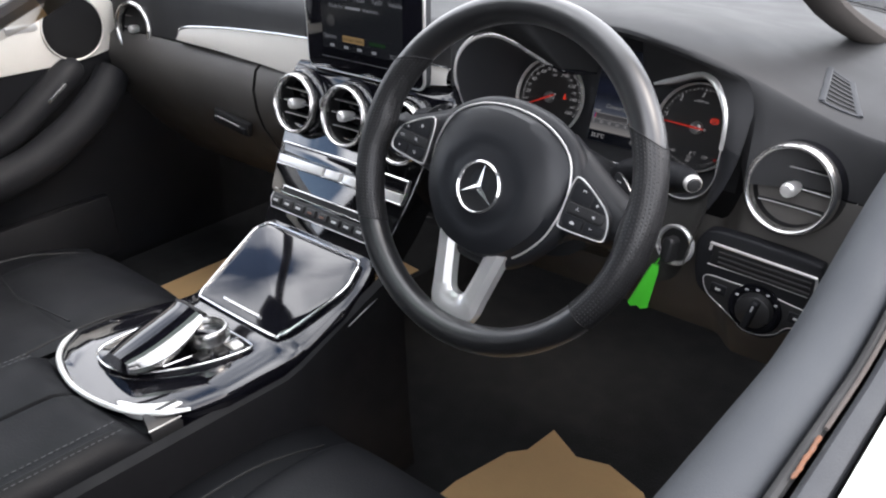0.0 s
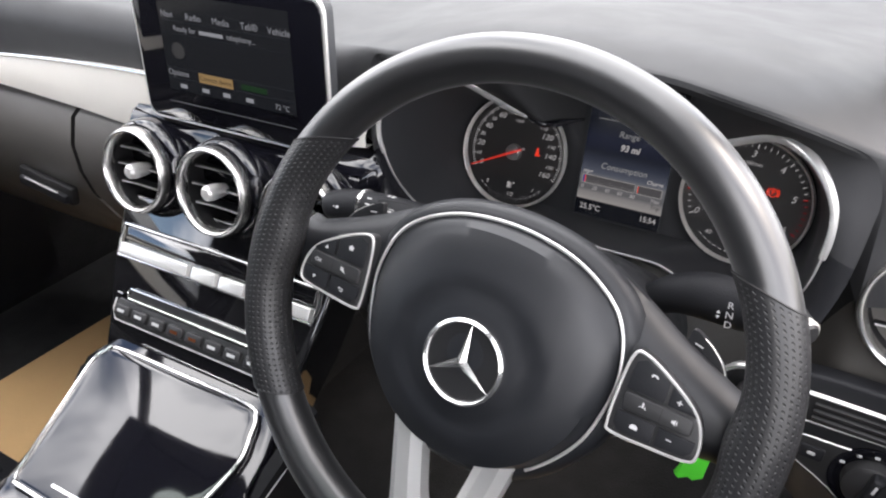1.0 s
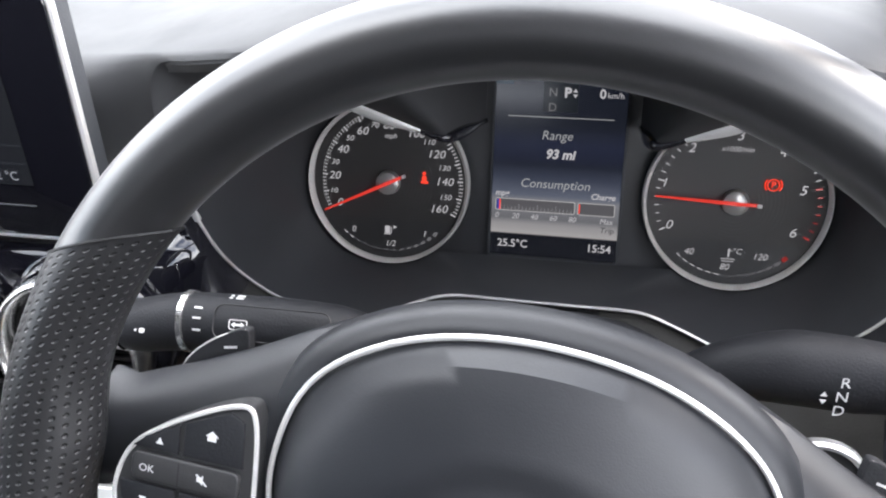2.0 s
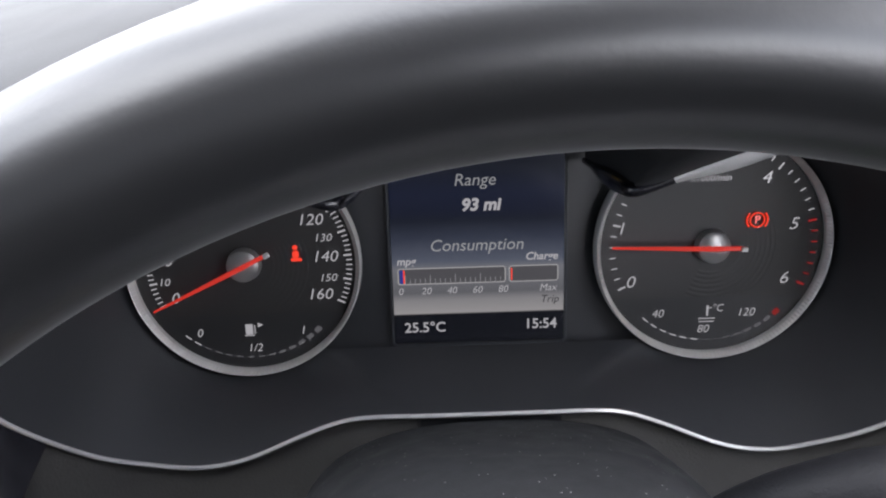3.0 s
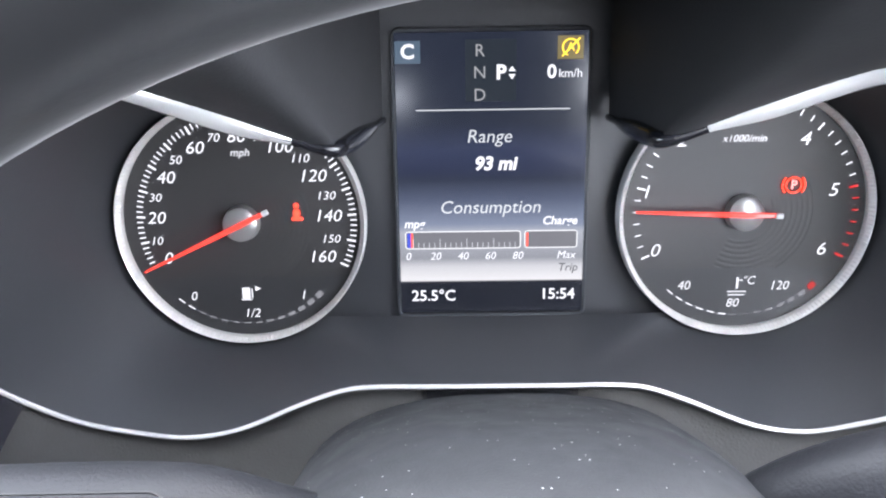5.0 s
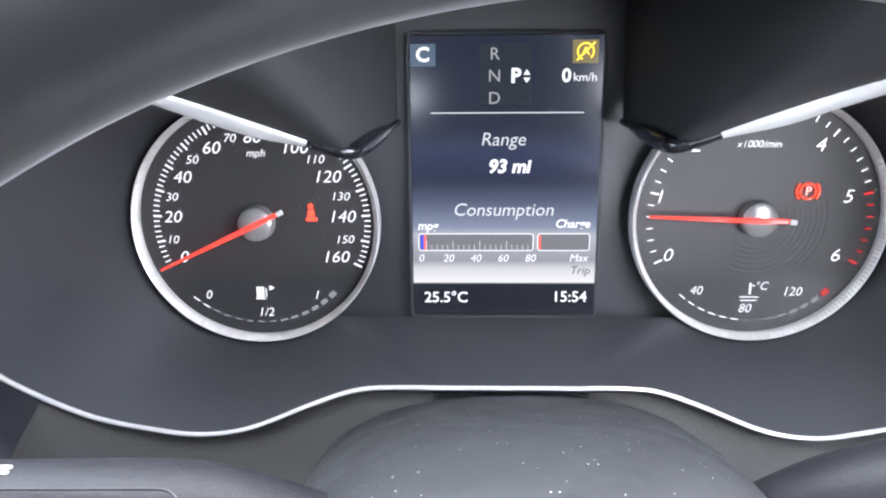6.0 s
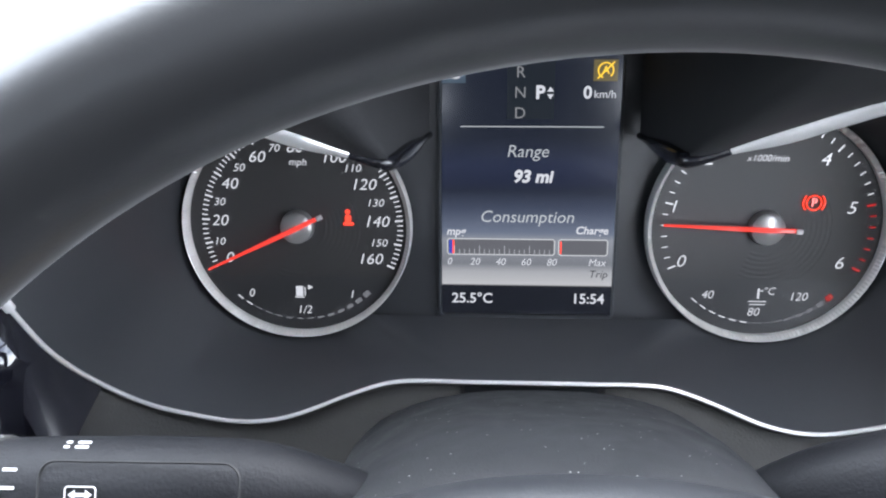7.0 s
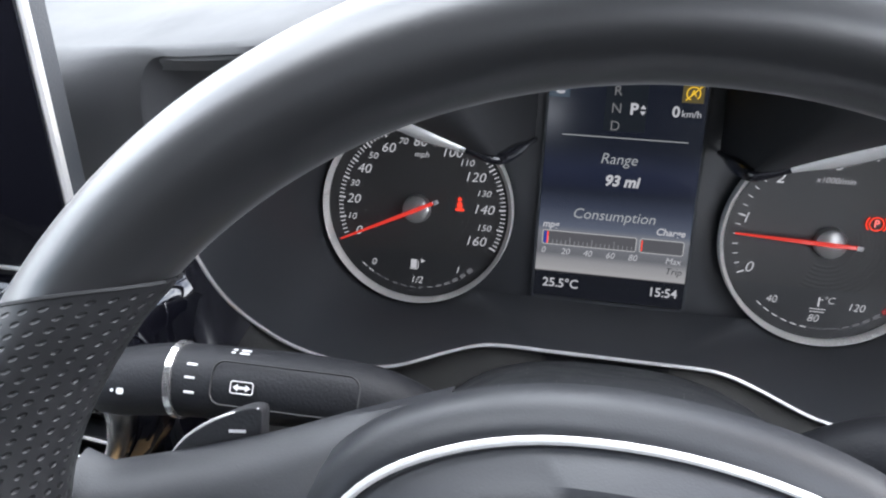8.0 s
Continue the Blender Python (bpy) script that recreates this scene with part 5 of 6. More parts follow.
for s in (1, -1):
    rows = []
    for i, p in enumerate(rim_line):
        a = radians(48 + (305 - 48) * i / (N - 1))
        q = Vector((-0.1095 + 0.0538 * math.cos(a), 0.0035 + 0.0538 * math.sin(a), 0.004)) if s > 0 else Vector((-0.1120 + 0.0552 * math.cos(a), 0.0045 + 0.0552 * math.sin(a), 0.004))
        row = []
        for k in range(9):
            v = k / 8
            w = q.lerp(p, v)
            w.z = q.z + (p.z - q.z) * (v ** 1.15)
            row.append(mirror(w, s))
        rows.append(row)
    for k in range(1, 11):
        p = Vector((-0.030 + 0.030 * k / 10, -0.0566, 0.045))
        q1 = Vector((q.x * (1 - k / 10), q.y + (-0.0425 - q.y) * k / 10, q.z + (0.001 - q.z) * k / 10))
        rows.append([mirror(Vector((q1.x + (p.x - q1.x) * v, q1.y + (p.y - q1.y) * v, q1.z + (p.z - q1.z) * v ** 1.15)), s) for v in (j / 8 for j in range(9))])
    part("tub", grid(rows), M_PANEL, cl, "black moulded recess")
    part("chrome_arch", tube([mirror(p, s) for p in rim_line[4:44]], [0.0012 + 0.0038 * sstep(0, 7, i) * (1 - (0.75 if s > 0 else 0.55) * sstep(18, 34, i)) for i in range(40)], 10), M_CHROME, cl, "bright chrome hood edge")
    part("chrome_line", tube([mirror(p, s) + Vector((0, 0.0006, 0.0016)) * sstep(0, 8, i) for i, p in enumerate(rim_line[42:])], 0.0010, 8), M_CHROME, cl, "thin chrome line")
    # underside of the hood over the chrome edge
    part("visor", grid([[mirror(v, s) for v in (p, p.lerp(Vector((p.x, 0.100, p.z - 0.012)), 0.5), Vector((p.x + 0.004, 0.1005, p.z - 0.02)), Vector((p.x + 0.006, 0.101, p.z - 0.05)))] for p in rim_line[8:30]]), M_PANEL, cl, "dark hood underside")
    # fascia from the chrome edge out to the dashboard's lip and face
    edge = [(-0.078, 0.004), (-0.086, 0.004), (-0.096, 0.004), (-0.112, 0.004), (-0.138, 0.004), (-0.170, 0.004), (-0.193, 0.006), (-0.202, 0.026)]
    edge += [(x, lip(s * x)[1] - z) for x, z in ((-0.2010, 0.996), (-0.1985, 0.972), (-0.1950, 0.950), (-0.188, 0.925), (-0.177, 0.900))]
    edge = [(s * v.x, lip(s * v.x)[1] - v.y) for v in spline([(x, d, 0) for x, d in edge], 55)]
    edge = [DASH @ Vector((x, face_y(x, z) - 0.002, z)) for x, z in edge]
    inv = cl.matrix_world.inverted()
    # the hood's inner flank, running back beside the display
    flank = []
    for j in range(14):
        u = (j / 14) ** 0.8
        flank.append([Vector((s * -0.0475, 0.046 + 0.058 * v, 0.003)).lerp(mirror(rim_line[0], s).lerp(inv @ edge[0], v), u) for v in (0, 0.15, 0.3, 0.5, 0.7, 0.85, 1)])
    VS = (0, 0.15, 0.3, 0.5, 0.7, 0.85, 1)
    sheet = [[mirror(p, s).lerp(inv @ q, v) + Vector((0, 0, 0.004 * math.sin(math.pi * v))) for v in VS] for p, q in zip(rim_line[:55], edge)]
    # a soft bend where the flank turns into the front
    bend = flank + sheet[:43]
    for _ in range(14):
        for j in range(6, 24):
            for k, v in enumerate(VS):
                bend[j][k] = bend[j][k].lerp((bend[j - 1][k] + bend[j + 1][k]) / 2, 0.5 * min(1, v / 0.3))
    part("fascia", grid(bend), M_FASCIA, cl, "soft black fascia round the dial hood")
    part("lower_fascia", grid(sheet[42:]), M_NOSE if s > 0 else M_SOFT, cl, "black plastic below the dial hood")
    # the glossy nose where the hood's edge curls back beside the display
    hook = [mirror(rim_line[8], s), mirror(rim_line[4], s), mirror(rim_line[1], s)] + [v for v in spline([r[0] for r in flank][::-1], 8)][1:]
    part("hood_nose", tube(spline(hook, 30), [0.0016 + 0.0022 * math.sin(math.pi * min(1, k / 26)) for k in range(30)], 10), M_NOSE, cl, "glossy black nose of the hood")
    part("skirt", grid([[mirror(v, s) for v in (p, p + Vector((0, -0.004, -0.004)), p + Vector((0.0, -0.022, -0.004)), p + Vector((0, -0.060, 0.010)), p + Vector((0, -0.10, 0.03)))] for p in rim_line[48:]]), M_SKIRT, cl, "grained black plastic below the chrome line")
pl_line = [Vector((x, -0.0566, 0.045)) for x in (k / 10 * 0.06 - 0.03 for k in range(11))]
part("chrome_line", tube([p + Vector((0, 0.0006, 0.0016)) for p in pl_line], 0.0010, 8), M_CHROME, cl, "thin chrome line")
part("skirt_middle", grid([[(0.032 * u, -0.0566 - d, 0.045 + e) for d, e in ((0, 0), (0.004, -0.004), (0.022, -0.004), (0.06, 0.01), (0.10, 0.03))] for u in (k / 4 - 1 for k in range(9))]), M_SOFT, cl)
part("ceiling_panel", grid([[(0.07 * u, 0.098 + 0.004 * v, 0.0 + 0.085 * v) for v in (k / 4 for k in range(5))] for u in (k / 4 - 1 for k in range(9))]), M_PANEL, cl)

# ---- steering column shroud ----
shroud = thing("column_shroud", Matrix.Translation((0.004, -0.012, 0.007)), "dusty black plastic steering column cover", "column cover")
rows = []
for i in range(25):
    v = i / 24
    y = -0.052 - 0.150 * v
    top = float(np.interp(y, [-0.202, -0.160, -0.144, -0.125, -0.09, -0.052], [0.966, 0.962, 0.957, 0.948, 0.926, 0.899]))
    w = 0.094 - 0.010 * v
    rows.append([(w * math.copysign(abs(math.cos(a)) ** 0.8, math.cos(a)), y, top - 0.085 + 0.085 * math.sin(a) ** 0.75 if math.sin(a) >= 0 else top - 0.085 + 0.05 * math.sin(a)) for a in (2 * math.pi * k / 48 for k in range(48))])
part("cover", grid(rows, close_u=True, caps=True), M_DUSTY, shroud)
part("collar", moved(lathe([(0.060, 0.0), (0.062, 0.03), (0.050, 0.034)], 40), pose(0, -0.20, 0.905, 67.5)), M_HARD, shroud)

# ---- steering wheel: x right, y up in its plane, z towards the driver ----
W = pose(0.0068, -0.2850, 0.9577, 67.4, 0, 0) @ pose(0, 0, 0, 0, 0, -6.1)
wheel = thing("steering_wheel", W, "black leather multifunction steering wheel with a silver lower spoke", "steering wheel")
RW = 0.1814


def rim_piece(a0, h0, a1, h1, r, mat, name, n, label=""):
    """A length of the rim from angle a0 to a1; h slants its ends from the inner side to the outer."""
    rows = []
    for i in range(n + 1):
        row = []
        for k in range(28):
            c, d = math.cos(2 * math.pi * k / 28), math.sin(2 * math.pi * k / 28)
            q = radians((a0 + h0 * c) + (a1 + h1 * c - a0 - h0 * c) * i / n)
            side = math.degrees(q) if math.degrees(q) < 90 else 180 - math.degrees(q)
            rest = 0.005 * math.exp(-((side - 2) / 8) ** 2) * max(0, -c) if mat == M_PERF else 0.0
            row.append(((RW + r * c - rest) * math.cos(q), (RW + r * c - rest) * math.sin(q) * 0.99, r * 1.12 * d))
        rows.append(row)
    arc = radians(abs(a1 - a0)) * RW / n
    return part(name, grid(rows, close_u=True, caps=False, uv=(arc / 0.0040, 2 * math.pi * r / 28 / 0.0040)), mat, wheel, label)


ENDS = ((32, -5), (151, 6), (216, -2.5), (329, 0))
rim_piece(*ENDS[0], *ENDS[1], 0.0160, M_RIM, "rim_top", 60, "smooth black leather")
rim_piece(*ENDS[2], *ENDS[3], 0.0160, M_RIM, "rim_bottom", 60, "smooth black leather")
rim_piece(*ENDS[1], *ENDS[2], 0.0168, M_PERF, "rim_grip", 50, "perforated black leather grip")
rim_piece(-31, 0, *ENDS[0], 0.0168, M_PERF, "rim_grip", 50, "perforated black leather grip")
for a, h in ENDS:
    ring = []
    for k in range(28):
        c, d = math.cos(2 * math.pi * k / 28), math.sin(2 * math.pi * k / 28)
        q = radians(a + h * c)
        ring.append(((RW + 0.0167 * c) * math.cos(q), (RW + 0.0167 * c) * math.sin(q) * 0.99, 0.0186 * d))
    part("seam", tube(ring, 0.0007, 5, closed=True), M_DARK, wheel)

ph = [(0, 0.0755), (0.037, 0.071), (0.066, 0.058), (0.083, 0.040), (0.0905, 0.012), (0.088, -0.015), (0.079, -0.042), (0.057, -0.070), (0.030, -0.086), (0, -0.090)]
pad_line = smooth_outline(ph + [(-x, y) for x, y in ph[-2:0:-1]], 96)


def pad_h(x, y):
    """The bulge of the airbag cover, with the raised boss round the badge."""
    k = max(0.0, 1 - (x / 0.090) ** 2 - ((y + 0.008) / 0.088) ** 2)
    r = math.hypot(x, y + 0.013)
    return -0.002 + 0.025 * k ** 0.55 - 0.0035 * sstep(0.052, 0.046, r) + 0.001 * sstep(0.044, 0.034, r)


rows = []
for k in range(15):
    f = 1 - k / 14 * 0.999
    rows.append([(x * f, -0.008 + (y + 0.008) * f, pad_h(x * f, -0.008 + (y + 0.008) * f) if k else -0.006) for x, y in pad_line])
part("airbag_cover", grid(rows, close_u=True), M_PAD, wheel, "smooth grey-black airbag cover")
part("pad_trim", tube([(x * 1.012, y * 1.012, -0.004) for x, y in pad_line[-38:] + pad_line[:39]], 0.0012, 8), M_SILVER, wheel, "fine silver trim line")
# housing behind the cover
rows = []
for off, z in ((1.02, -0.006), (1.05, -0.007), (1.10, -0.011), (1.13, -0.020), (1.08, -0.034), (0.8, -0.045), (0.4, -0.05)):
    rows.append([(x * off, -0.005 + (y + 0.005) * off, z) for x, y in pad_line])
part("housing", grid(rows, close_u=True, caps=True), M_PAD, wheel)

badge = part("badge", moved(lathe([(0.0285, -0.002), (0.0288, 0.001), (0.027, 0.0026), (0.0255, 0.0012), (0.025, -0.001)], 64), pose(0, -0.014, 0.0205)), M_BRIGHT, wheel, "round chrome emblem")
part("badge_disc", moved(lathe([(0.0001, 0.0), (0.0256, 0.0)], 48), pose(0, -0.014, 0.0202)), M_DARK, badge)
for k in range(3):
    a = radians(90 + 120 * k)
    d, p = Vector((math.cos(a), math.sin(a), 0)), Vector((-math.sin(a), math.cos(a), 0))
    c = Vector((0, -0.014, 0.0215))
    bm = bmesh.new()
    tip, l, r_, t = (bm.verts.new(v) for v in (c + d * 0.0262, c + p * 0.0036 - d * 0.001, c - p * 0.0036 - d * 0.001, c + Vector((0, 0, 0.0022))))
    bm.faces.new((tip, l, t)), bm.faces.new((tip, t, r_)), bm.faces.new((l, r_, t))
    part("badge_ray", bm, M_BRIGHT, badge, smooth=False)

for s in (1, -1):
    f = lambda pts: [(s * x, y) for x, y in pts]
    rows = []
    for i in range(13):
        v = i / 12
        x = 0.062 + 0.112 * v
        yt = float(np.interp(x, [0.062, 0.09, 0.112, 0.138, 0.165, 0.174], [0.071, 0.057, 0.045, 0.033, 0.022, 0.024]))
        yb = float(np.interp(x, [0.062, 0.085, 0.102, 0.14, 0.163, 0.174], [-0.072, -0.045, -0.031, -0.026, -0.022, -0.030]))
        rows.append([(s * x, yb + (yt - yb) * u, -0.004 - 0.006 * v - 0.022 * abs(2 * u - 1) ** 3) for u in (k / 12 for k in range(13))] +
                    [(s * x, yb + (yt - yb) * u, -0.034) for u in (k / 12 for k in range(12, -1, -1))])
    part("side_spoke", grid(rows, close_u=True, caps=True), M_PAD, wheel)
    key_line = smooth_outline(f([(0.150, -0.012), (0.148, 0.002), (0.140, 0.014), (0.120, 0.027), (0.103, 0.034), (0.097, 0.030), (0.095, 0.010), (0.095, -0.014), (0.099, -0.020), (0.125, -0.019), (0.145, -0.017)]), 64)
    keys = part("key_panel", plate(key_line, -0.008, 0.003, 0.002), M_HARD, wheel, "key panel with a chrome edge")
    part("key_edge", tube([(x, y, 0.0028) for x, y in key_line], 0.0010, 6, closed=True), M_CHROME, keys, "thin chrome edge")
    for pts in ([(0.0995, 0.0105), (0.123, 0.0105), (0.123, 0.0235), (0.106, 0.0312), (0.1005, 0.0285)], [(0.1252, 0.0105), (0.1430, 0.0105), (0.1385, 0.0150), (0.1252, 0.0224)],
                [(0.0985, -0.0040), (0.123, -0.0040), (0.123, -0.0163), (0.102, -0.0166), (0.0987, -0.0130)], [(0.1252, -0.0040), (0.1475, -0.0040), (0.1468, -0.0110), (0.1435, -0.0143), (0.1252, -0.0160)]):
        part("key", plate([(s * x, y) for x, y in (pts if s > 0 else pts[::-1])], 0.0, 0.0044, 0.0007), M_SOFT, keys)
    part("key_bar", plate(rounded(0.043, 0.0112, 0.003, cx=s * 0.1215, cy=0.0033), 0.0, 0.0052, 0.0010), M_HARD, keys)
    part("key_gap", quad(s * 0.1238 - 0.0002, -0.0015, s * 0.1238 + 0.0002, 0.0082, 0.00535), M_DARK, keys, smooth=False)

    def icon(x, y, z, *pieces):
        part("key_symbol", moved(join(*[plate(p, 0, 0.0002) for p in pieces]), pose(x, y, z)), M_WHITE, keys, smooth=False)

    e = 0.0012
    if s > 0:
        icon(0.1134, 0.0232, 0.0045, [(-2 * e, 0.2 * e), (-1.2 * e, 1.4 * e), (0.8 * e, 1.4 * e), (2 * e, 0.2 * e), (1.2 * e, -0.3 * e), (0.4 * e, 0.6 * e), (-0.6 * e, 0.6 * e), (-1.2 * e, -0.4 * e)])
        icon(0.1315, 0.0150, 0.0045, [(-1.4 * e, -0.3 * e), (1.4 * e, -0.3 * e), (1.4 * e, 0.3 * e), (-1.4 * e, 0.3 * e)], [(-0.3 * e, -1.4 * e), (0.3 * e, -1.4 * e), (0.3 * e, 1.4 * e), (-0.3 * e, 1.4 * e)])
        icon(0.1124, 0.0045, 0.0053, [(-0.5 * e, -1.2 * e), (0.4 * e, -1.2 * e), (0.6 * e, 1.2 * e), (-0.3 * e, 1.6 * e)], [(0.9 * e, -1.2 * e), (2.0 * e, -1.6 * e), (1.2 * e, -0.2 * e)], [(-1.9 * e, -1.4 * e), (-1.0 * e, -1.2 * e), (-1.2 * e, -0.4 * e)])
        icon(0.1326, 0.0030, 0.0053, [(-1.6 * e, -0.7 * e), (-0.6 * e, -0.7 * e), (0.4 * e, -1.6 * e), (0.4 * e, 1.6 * e), (-0.6 * e, 0.7 * e), (-1.6 * e, 0.7 * e)], [(0.9 * e, -1.0 * e), (1.3 * e, -1.0 * e), (1.3 * e, 1.0 * e), (0.9 * e, 1.0 * e)])
        icon(0.1114, -0.0106, 0.0045, [(-2 * e, -1.2 * e), (2 * e, -1.2 * e), (2 * e, 0.3 * e), (0.9 * e, 1.2 * e), (-0.9 * e, 1.2 * e), (-2 * e, 0.3 * e)])
        icon(0.1328, -0.0089, 0.0045, [(-1.4 * e, -0.3 * e), (1.4 * e, -0.3 * e), (1.4 * e, 0.3 * e), (-1.4 * e, 0.3 * e)])
    else:
        icon(-0.1325, 0.0145, 0.0045, [(-1.2 * e, -0.9 * e), (1.2 * e, -0.9 * e), (0, 1.2 * e)])
        icon(-0.1122, 0.0207, 0.0045, [(-1.4 * e, -1.4 * e), (1.4 * e, -1.4 * e), (1.4 * e, 0.1 * e), (-1.4 * e, 0.1 * e)], [(-2.1 * e, 0.1 * e), (2.1 * e, 0.1 * e), (0, 1.8 * e)])
        writing("OK", 0.0042, -0.1365, 0.0030, 0.0053, M_WHITE, keys)
        icon(-0.1143, 0.0035, 0.0053, [(-1.6 * e, -0.7 * e), (-0.6 * e, -0.7 * e), (0.4 * e, -1.6 * e), (0.4 * e, 1.6 * e), (-0.6 * e, 0.7 * e), (-1.6 * e, 0.7 * e)], [(-2.0 * e, 1.4 * e), (1.6 * e, -1.8 * e), (1.9 * e, -1.5 * e), (-1.7 * e, 1.7 * e)])
        icon(-0.1375, -0.0100, 0.0045, [(1.2 * e, 0.9 * e), (-1.2 * e, 0.9 * e), (0, -1.2 * e)])
        icon(-0.1127, -0.0110, 0.0045, [(-2.0 * e, 0.6 * e), (-0.8 * e, -0.2 * e), (-0.8 * e, 1.4 * e)], [(-0.8 * e, 0.35 * e), (1.4 * e, 0.35 * e), (1.4 * e, 0.85 * e), (-0.8 * e, 0.85 * e)], [(1.0 * e, -1.2 * e), (1.5 * e, -1.2 * e), (1.5 * e, 0.5 * e), (1.0 * e, 0.5 * e)], [(-0.8 * e, -1.2 * e), (1.2 * e, -1.2 * e), (1.2 * e, -0.7 * e), (-0.8 * e, -0.7 * e)])

sp = [(-0.050, -0.070), (-0.046, -0.09), (-0.037, -0.135), (-0.033, -0.156), (-0.023, -0.170), (0.0, -0.173), (0.023, -0.170), (0.033, -0.156), (0.037, -0.135), (0.046, -0.09), (0.050, -0.070)]
inn = [(-0.021, -0.078), (-0.0185, -0.095), (-0.012, -0.124), (-0.008, -0.135), (-0.004, -0.138), (0.0, -0.139), (0.004, -0.138), (0.008, -0.135), (0.012, -0.124), (0.0185, -0.095), (0.021, -0.078)]
rows = []
for (x0, y0), (x1, y1) in zip(sp, inn):
    ring = []
    for u, z in ((0, -0.012), (0.04, -0.002), (0.3, 0.004), (0.7, 0.004), (0.96, -0.002), (1, -0.012), (0.5, -0.018)):
        ring.append((x0 + (x1 - x0) * u, y0 + (y1 - y0) * u, z - 0.004 * (abs(y0) - 0.07) / 0.09))
    rows.append(ring)
rows = [[tuple(p) for p in spline([r[j] for r in rows], 41)] for j in range(7)]
rows = [list(r) for r in zip(*rows)]
part("lower_spoke", grid(rows, close_u=True, caps=True), M_SILVER, wheel, "forked silver lower spoke")

# paddles behind the spokes
for s in (1, -1):
    ring = smooth_outline([(s * x, y) for x, y in ((0.117, 0.012), (0.118, 0.044), (0.121, 0.0500), (0.132, 0.044), (0.143, 0.034), (0.148, 0.023), (0.148, 0.006), (0.130, 0.004))], 56)
    pdl = part("shift_paddle", plate(ring, -0.040, -0.034, 0.0006), M_SOFT, wheel, "black shift paddle")
    part("paddle_edge", tube(spline([(s * 0.1200, 0.0497, -0.0345), (s * 0.132, 0.0443, -0.0345), (s * 0.143, 0.0343, -0.0345), (s * 0.1482, 0.023, -0.0345)], 12), 0.0004, 6), M_CHROME, pdl, "thin bright edge")
    part("paddle_mark", moved(quad(-0.0028, -0.0005, 0.0028, 0.0005, -0.0337), pose(s * 0.1255, 0.0415, 0, 0, 0, s * -12)), M_WHITE, pdl, smooth=False)


# ---- stalks ----
def stalk(name, label, at, pts, radii, flat):
    ob = thing(name, Matrix.Translation(at), label, "stalk")
    part("lever", tube(spline(pts, 30), [float(np.interp(i / 29, [k / (len(radii) - 1) for k in range(len(radii))], radii)) for i in range(30)], 20, flat=flat), M_SOFT, ob)
    return ob


ind = stalk("indicator_stalk", "black combination stalk with a silver ring and printed symbols", (0.007, -0.024, 0.0212), [(-0.062, -0.130, 0.910), (-0.080, -0.134, 0.920), (-0.100, -0.138, 0.9285), (-0.130, -0.141, 0.932), (-0.178, -0.143, 0.932), (-0.206, -0.145, 0.928), (-0.216, -0.146, 0.925)],
            [0.009, 0.011, 0.0135, 0.0140, 0.0140, 0.0130, 0.0105], 1.12)
part("ring", moved(lathe([(0.0138, -0.0018), (0.0150, -0.0014), (0.0150, 0.0014), (0.0138, 0.0018)], 32), pose(-0.1785, -0.143, 0.932, 0, 90, 0) @ Matrix.Diagonal((1.12, 1, 1, 1))), M_BRIGHT, ind, "silver ring")
part("cap_face", moved(lathe([(0.0001, 0.003), (0.007, 0.0025), (0.0108, 0.0)], 24), pose(-0.2155, -0.146, 0.925, 0, -90, 0)), M_GLOSS, ind)


def on_stalk(x, deg, lift=0.0004):
    """A place on the lever's skin: deg up from the side that faces the driver."""
    q = radians(deg)
    return pose(x, -0.1425 - (0.0140 + lift) * math.cos(q), 0.932 + (0.0157 + lift) * math.sin(q), 90 - deg)


for deg in (62, 42, 20):
    part("mark", moved(box(0.0042, 0.0009, 0.0004), on_stalk(-0.169, deg)), M_WHITE, ind, smooth=False)
part("wiper_symbol", moved(join(tube([(x, y, 0) for x, y in rounded(0.0115, 0.0062, 0.0012)], 0.0003, 4, closed=True), plate([(-0.0045, 0), (-0.002, 0.0019), (-0.002, 0.0007), (0.002, 0.0007), (0.002, 0.0019), (0.0045, 0), (0.002, -0.0019), (0.002, -0.0007), (-0.002, -0.0007), (-0.002, -0.0019)], 0, 0.0002)), on_stalk(-0.147, 36) @ Matrix.Diagonal((0.8, 0.75, 1, 1))), M_WHITE, ind, smooth=False)
part("light_symbol", moved(join(*[plate(rounded(w, 0.0014, 0.0006, cx=x, cy=y), 0, 0.0003) for x, y, w in ((-0.0040, 0.0013, 0.002), (0.0012, 0.0013, 0.0046), (-0.0040, -0.0015, 0.002), (0.0012, -0.0015, 0.0046))]), on_stalk(-0.151, 98) @ Matrix.Diagonal((0.9, 0.8, 1, 1))), M_WHITE, ind, smooth=False)
part("washer_symbol", moved(join(plate(rounded(0.0022, 0.0022, 0.001, cx=-0.005), 0, 0.0003), plate(rounded(0.0052, 0.0042, 0.0016, cx=0.0008), 0, 0.0003)), pose(-0.199, -0.1572, 0.9345, 55) @ Matrix.Scale(0.6, 4)), M_WHITE, ind, smooth=False)
part("panel_line", moved(tube([(x, y, 0) for x, y in rounded(0.060, 0.017, 0.005)], 0.0004, 4, closed=True), on_stalk(-0.130, 40, 0.0)), M_DARK, ind)

gear = stalk("gear_stalk", "black gear selector stalk with printed letters", (0.011, -0.011, 0.011), [(0.066, -0.132, 0.915), (0.085, -0.138, 0.930), (0.110, -0.142, 0.938), (0.135, -0.146, 0.940), (0.160, -0.154, 0.945), (0.176, -0.170, 0.950)],
             [0.010, 0.013, 0.016, 0.016, 0.013, 0.009], 1.15)
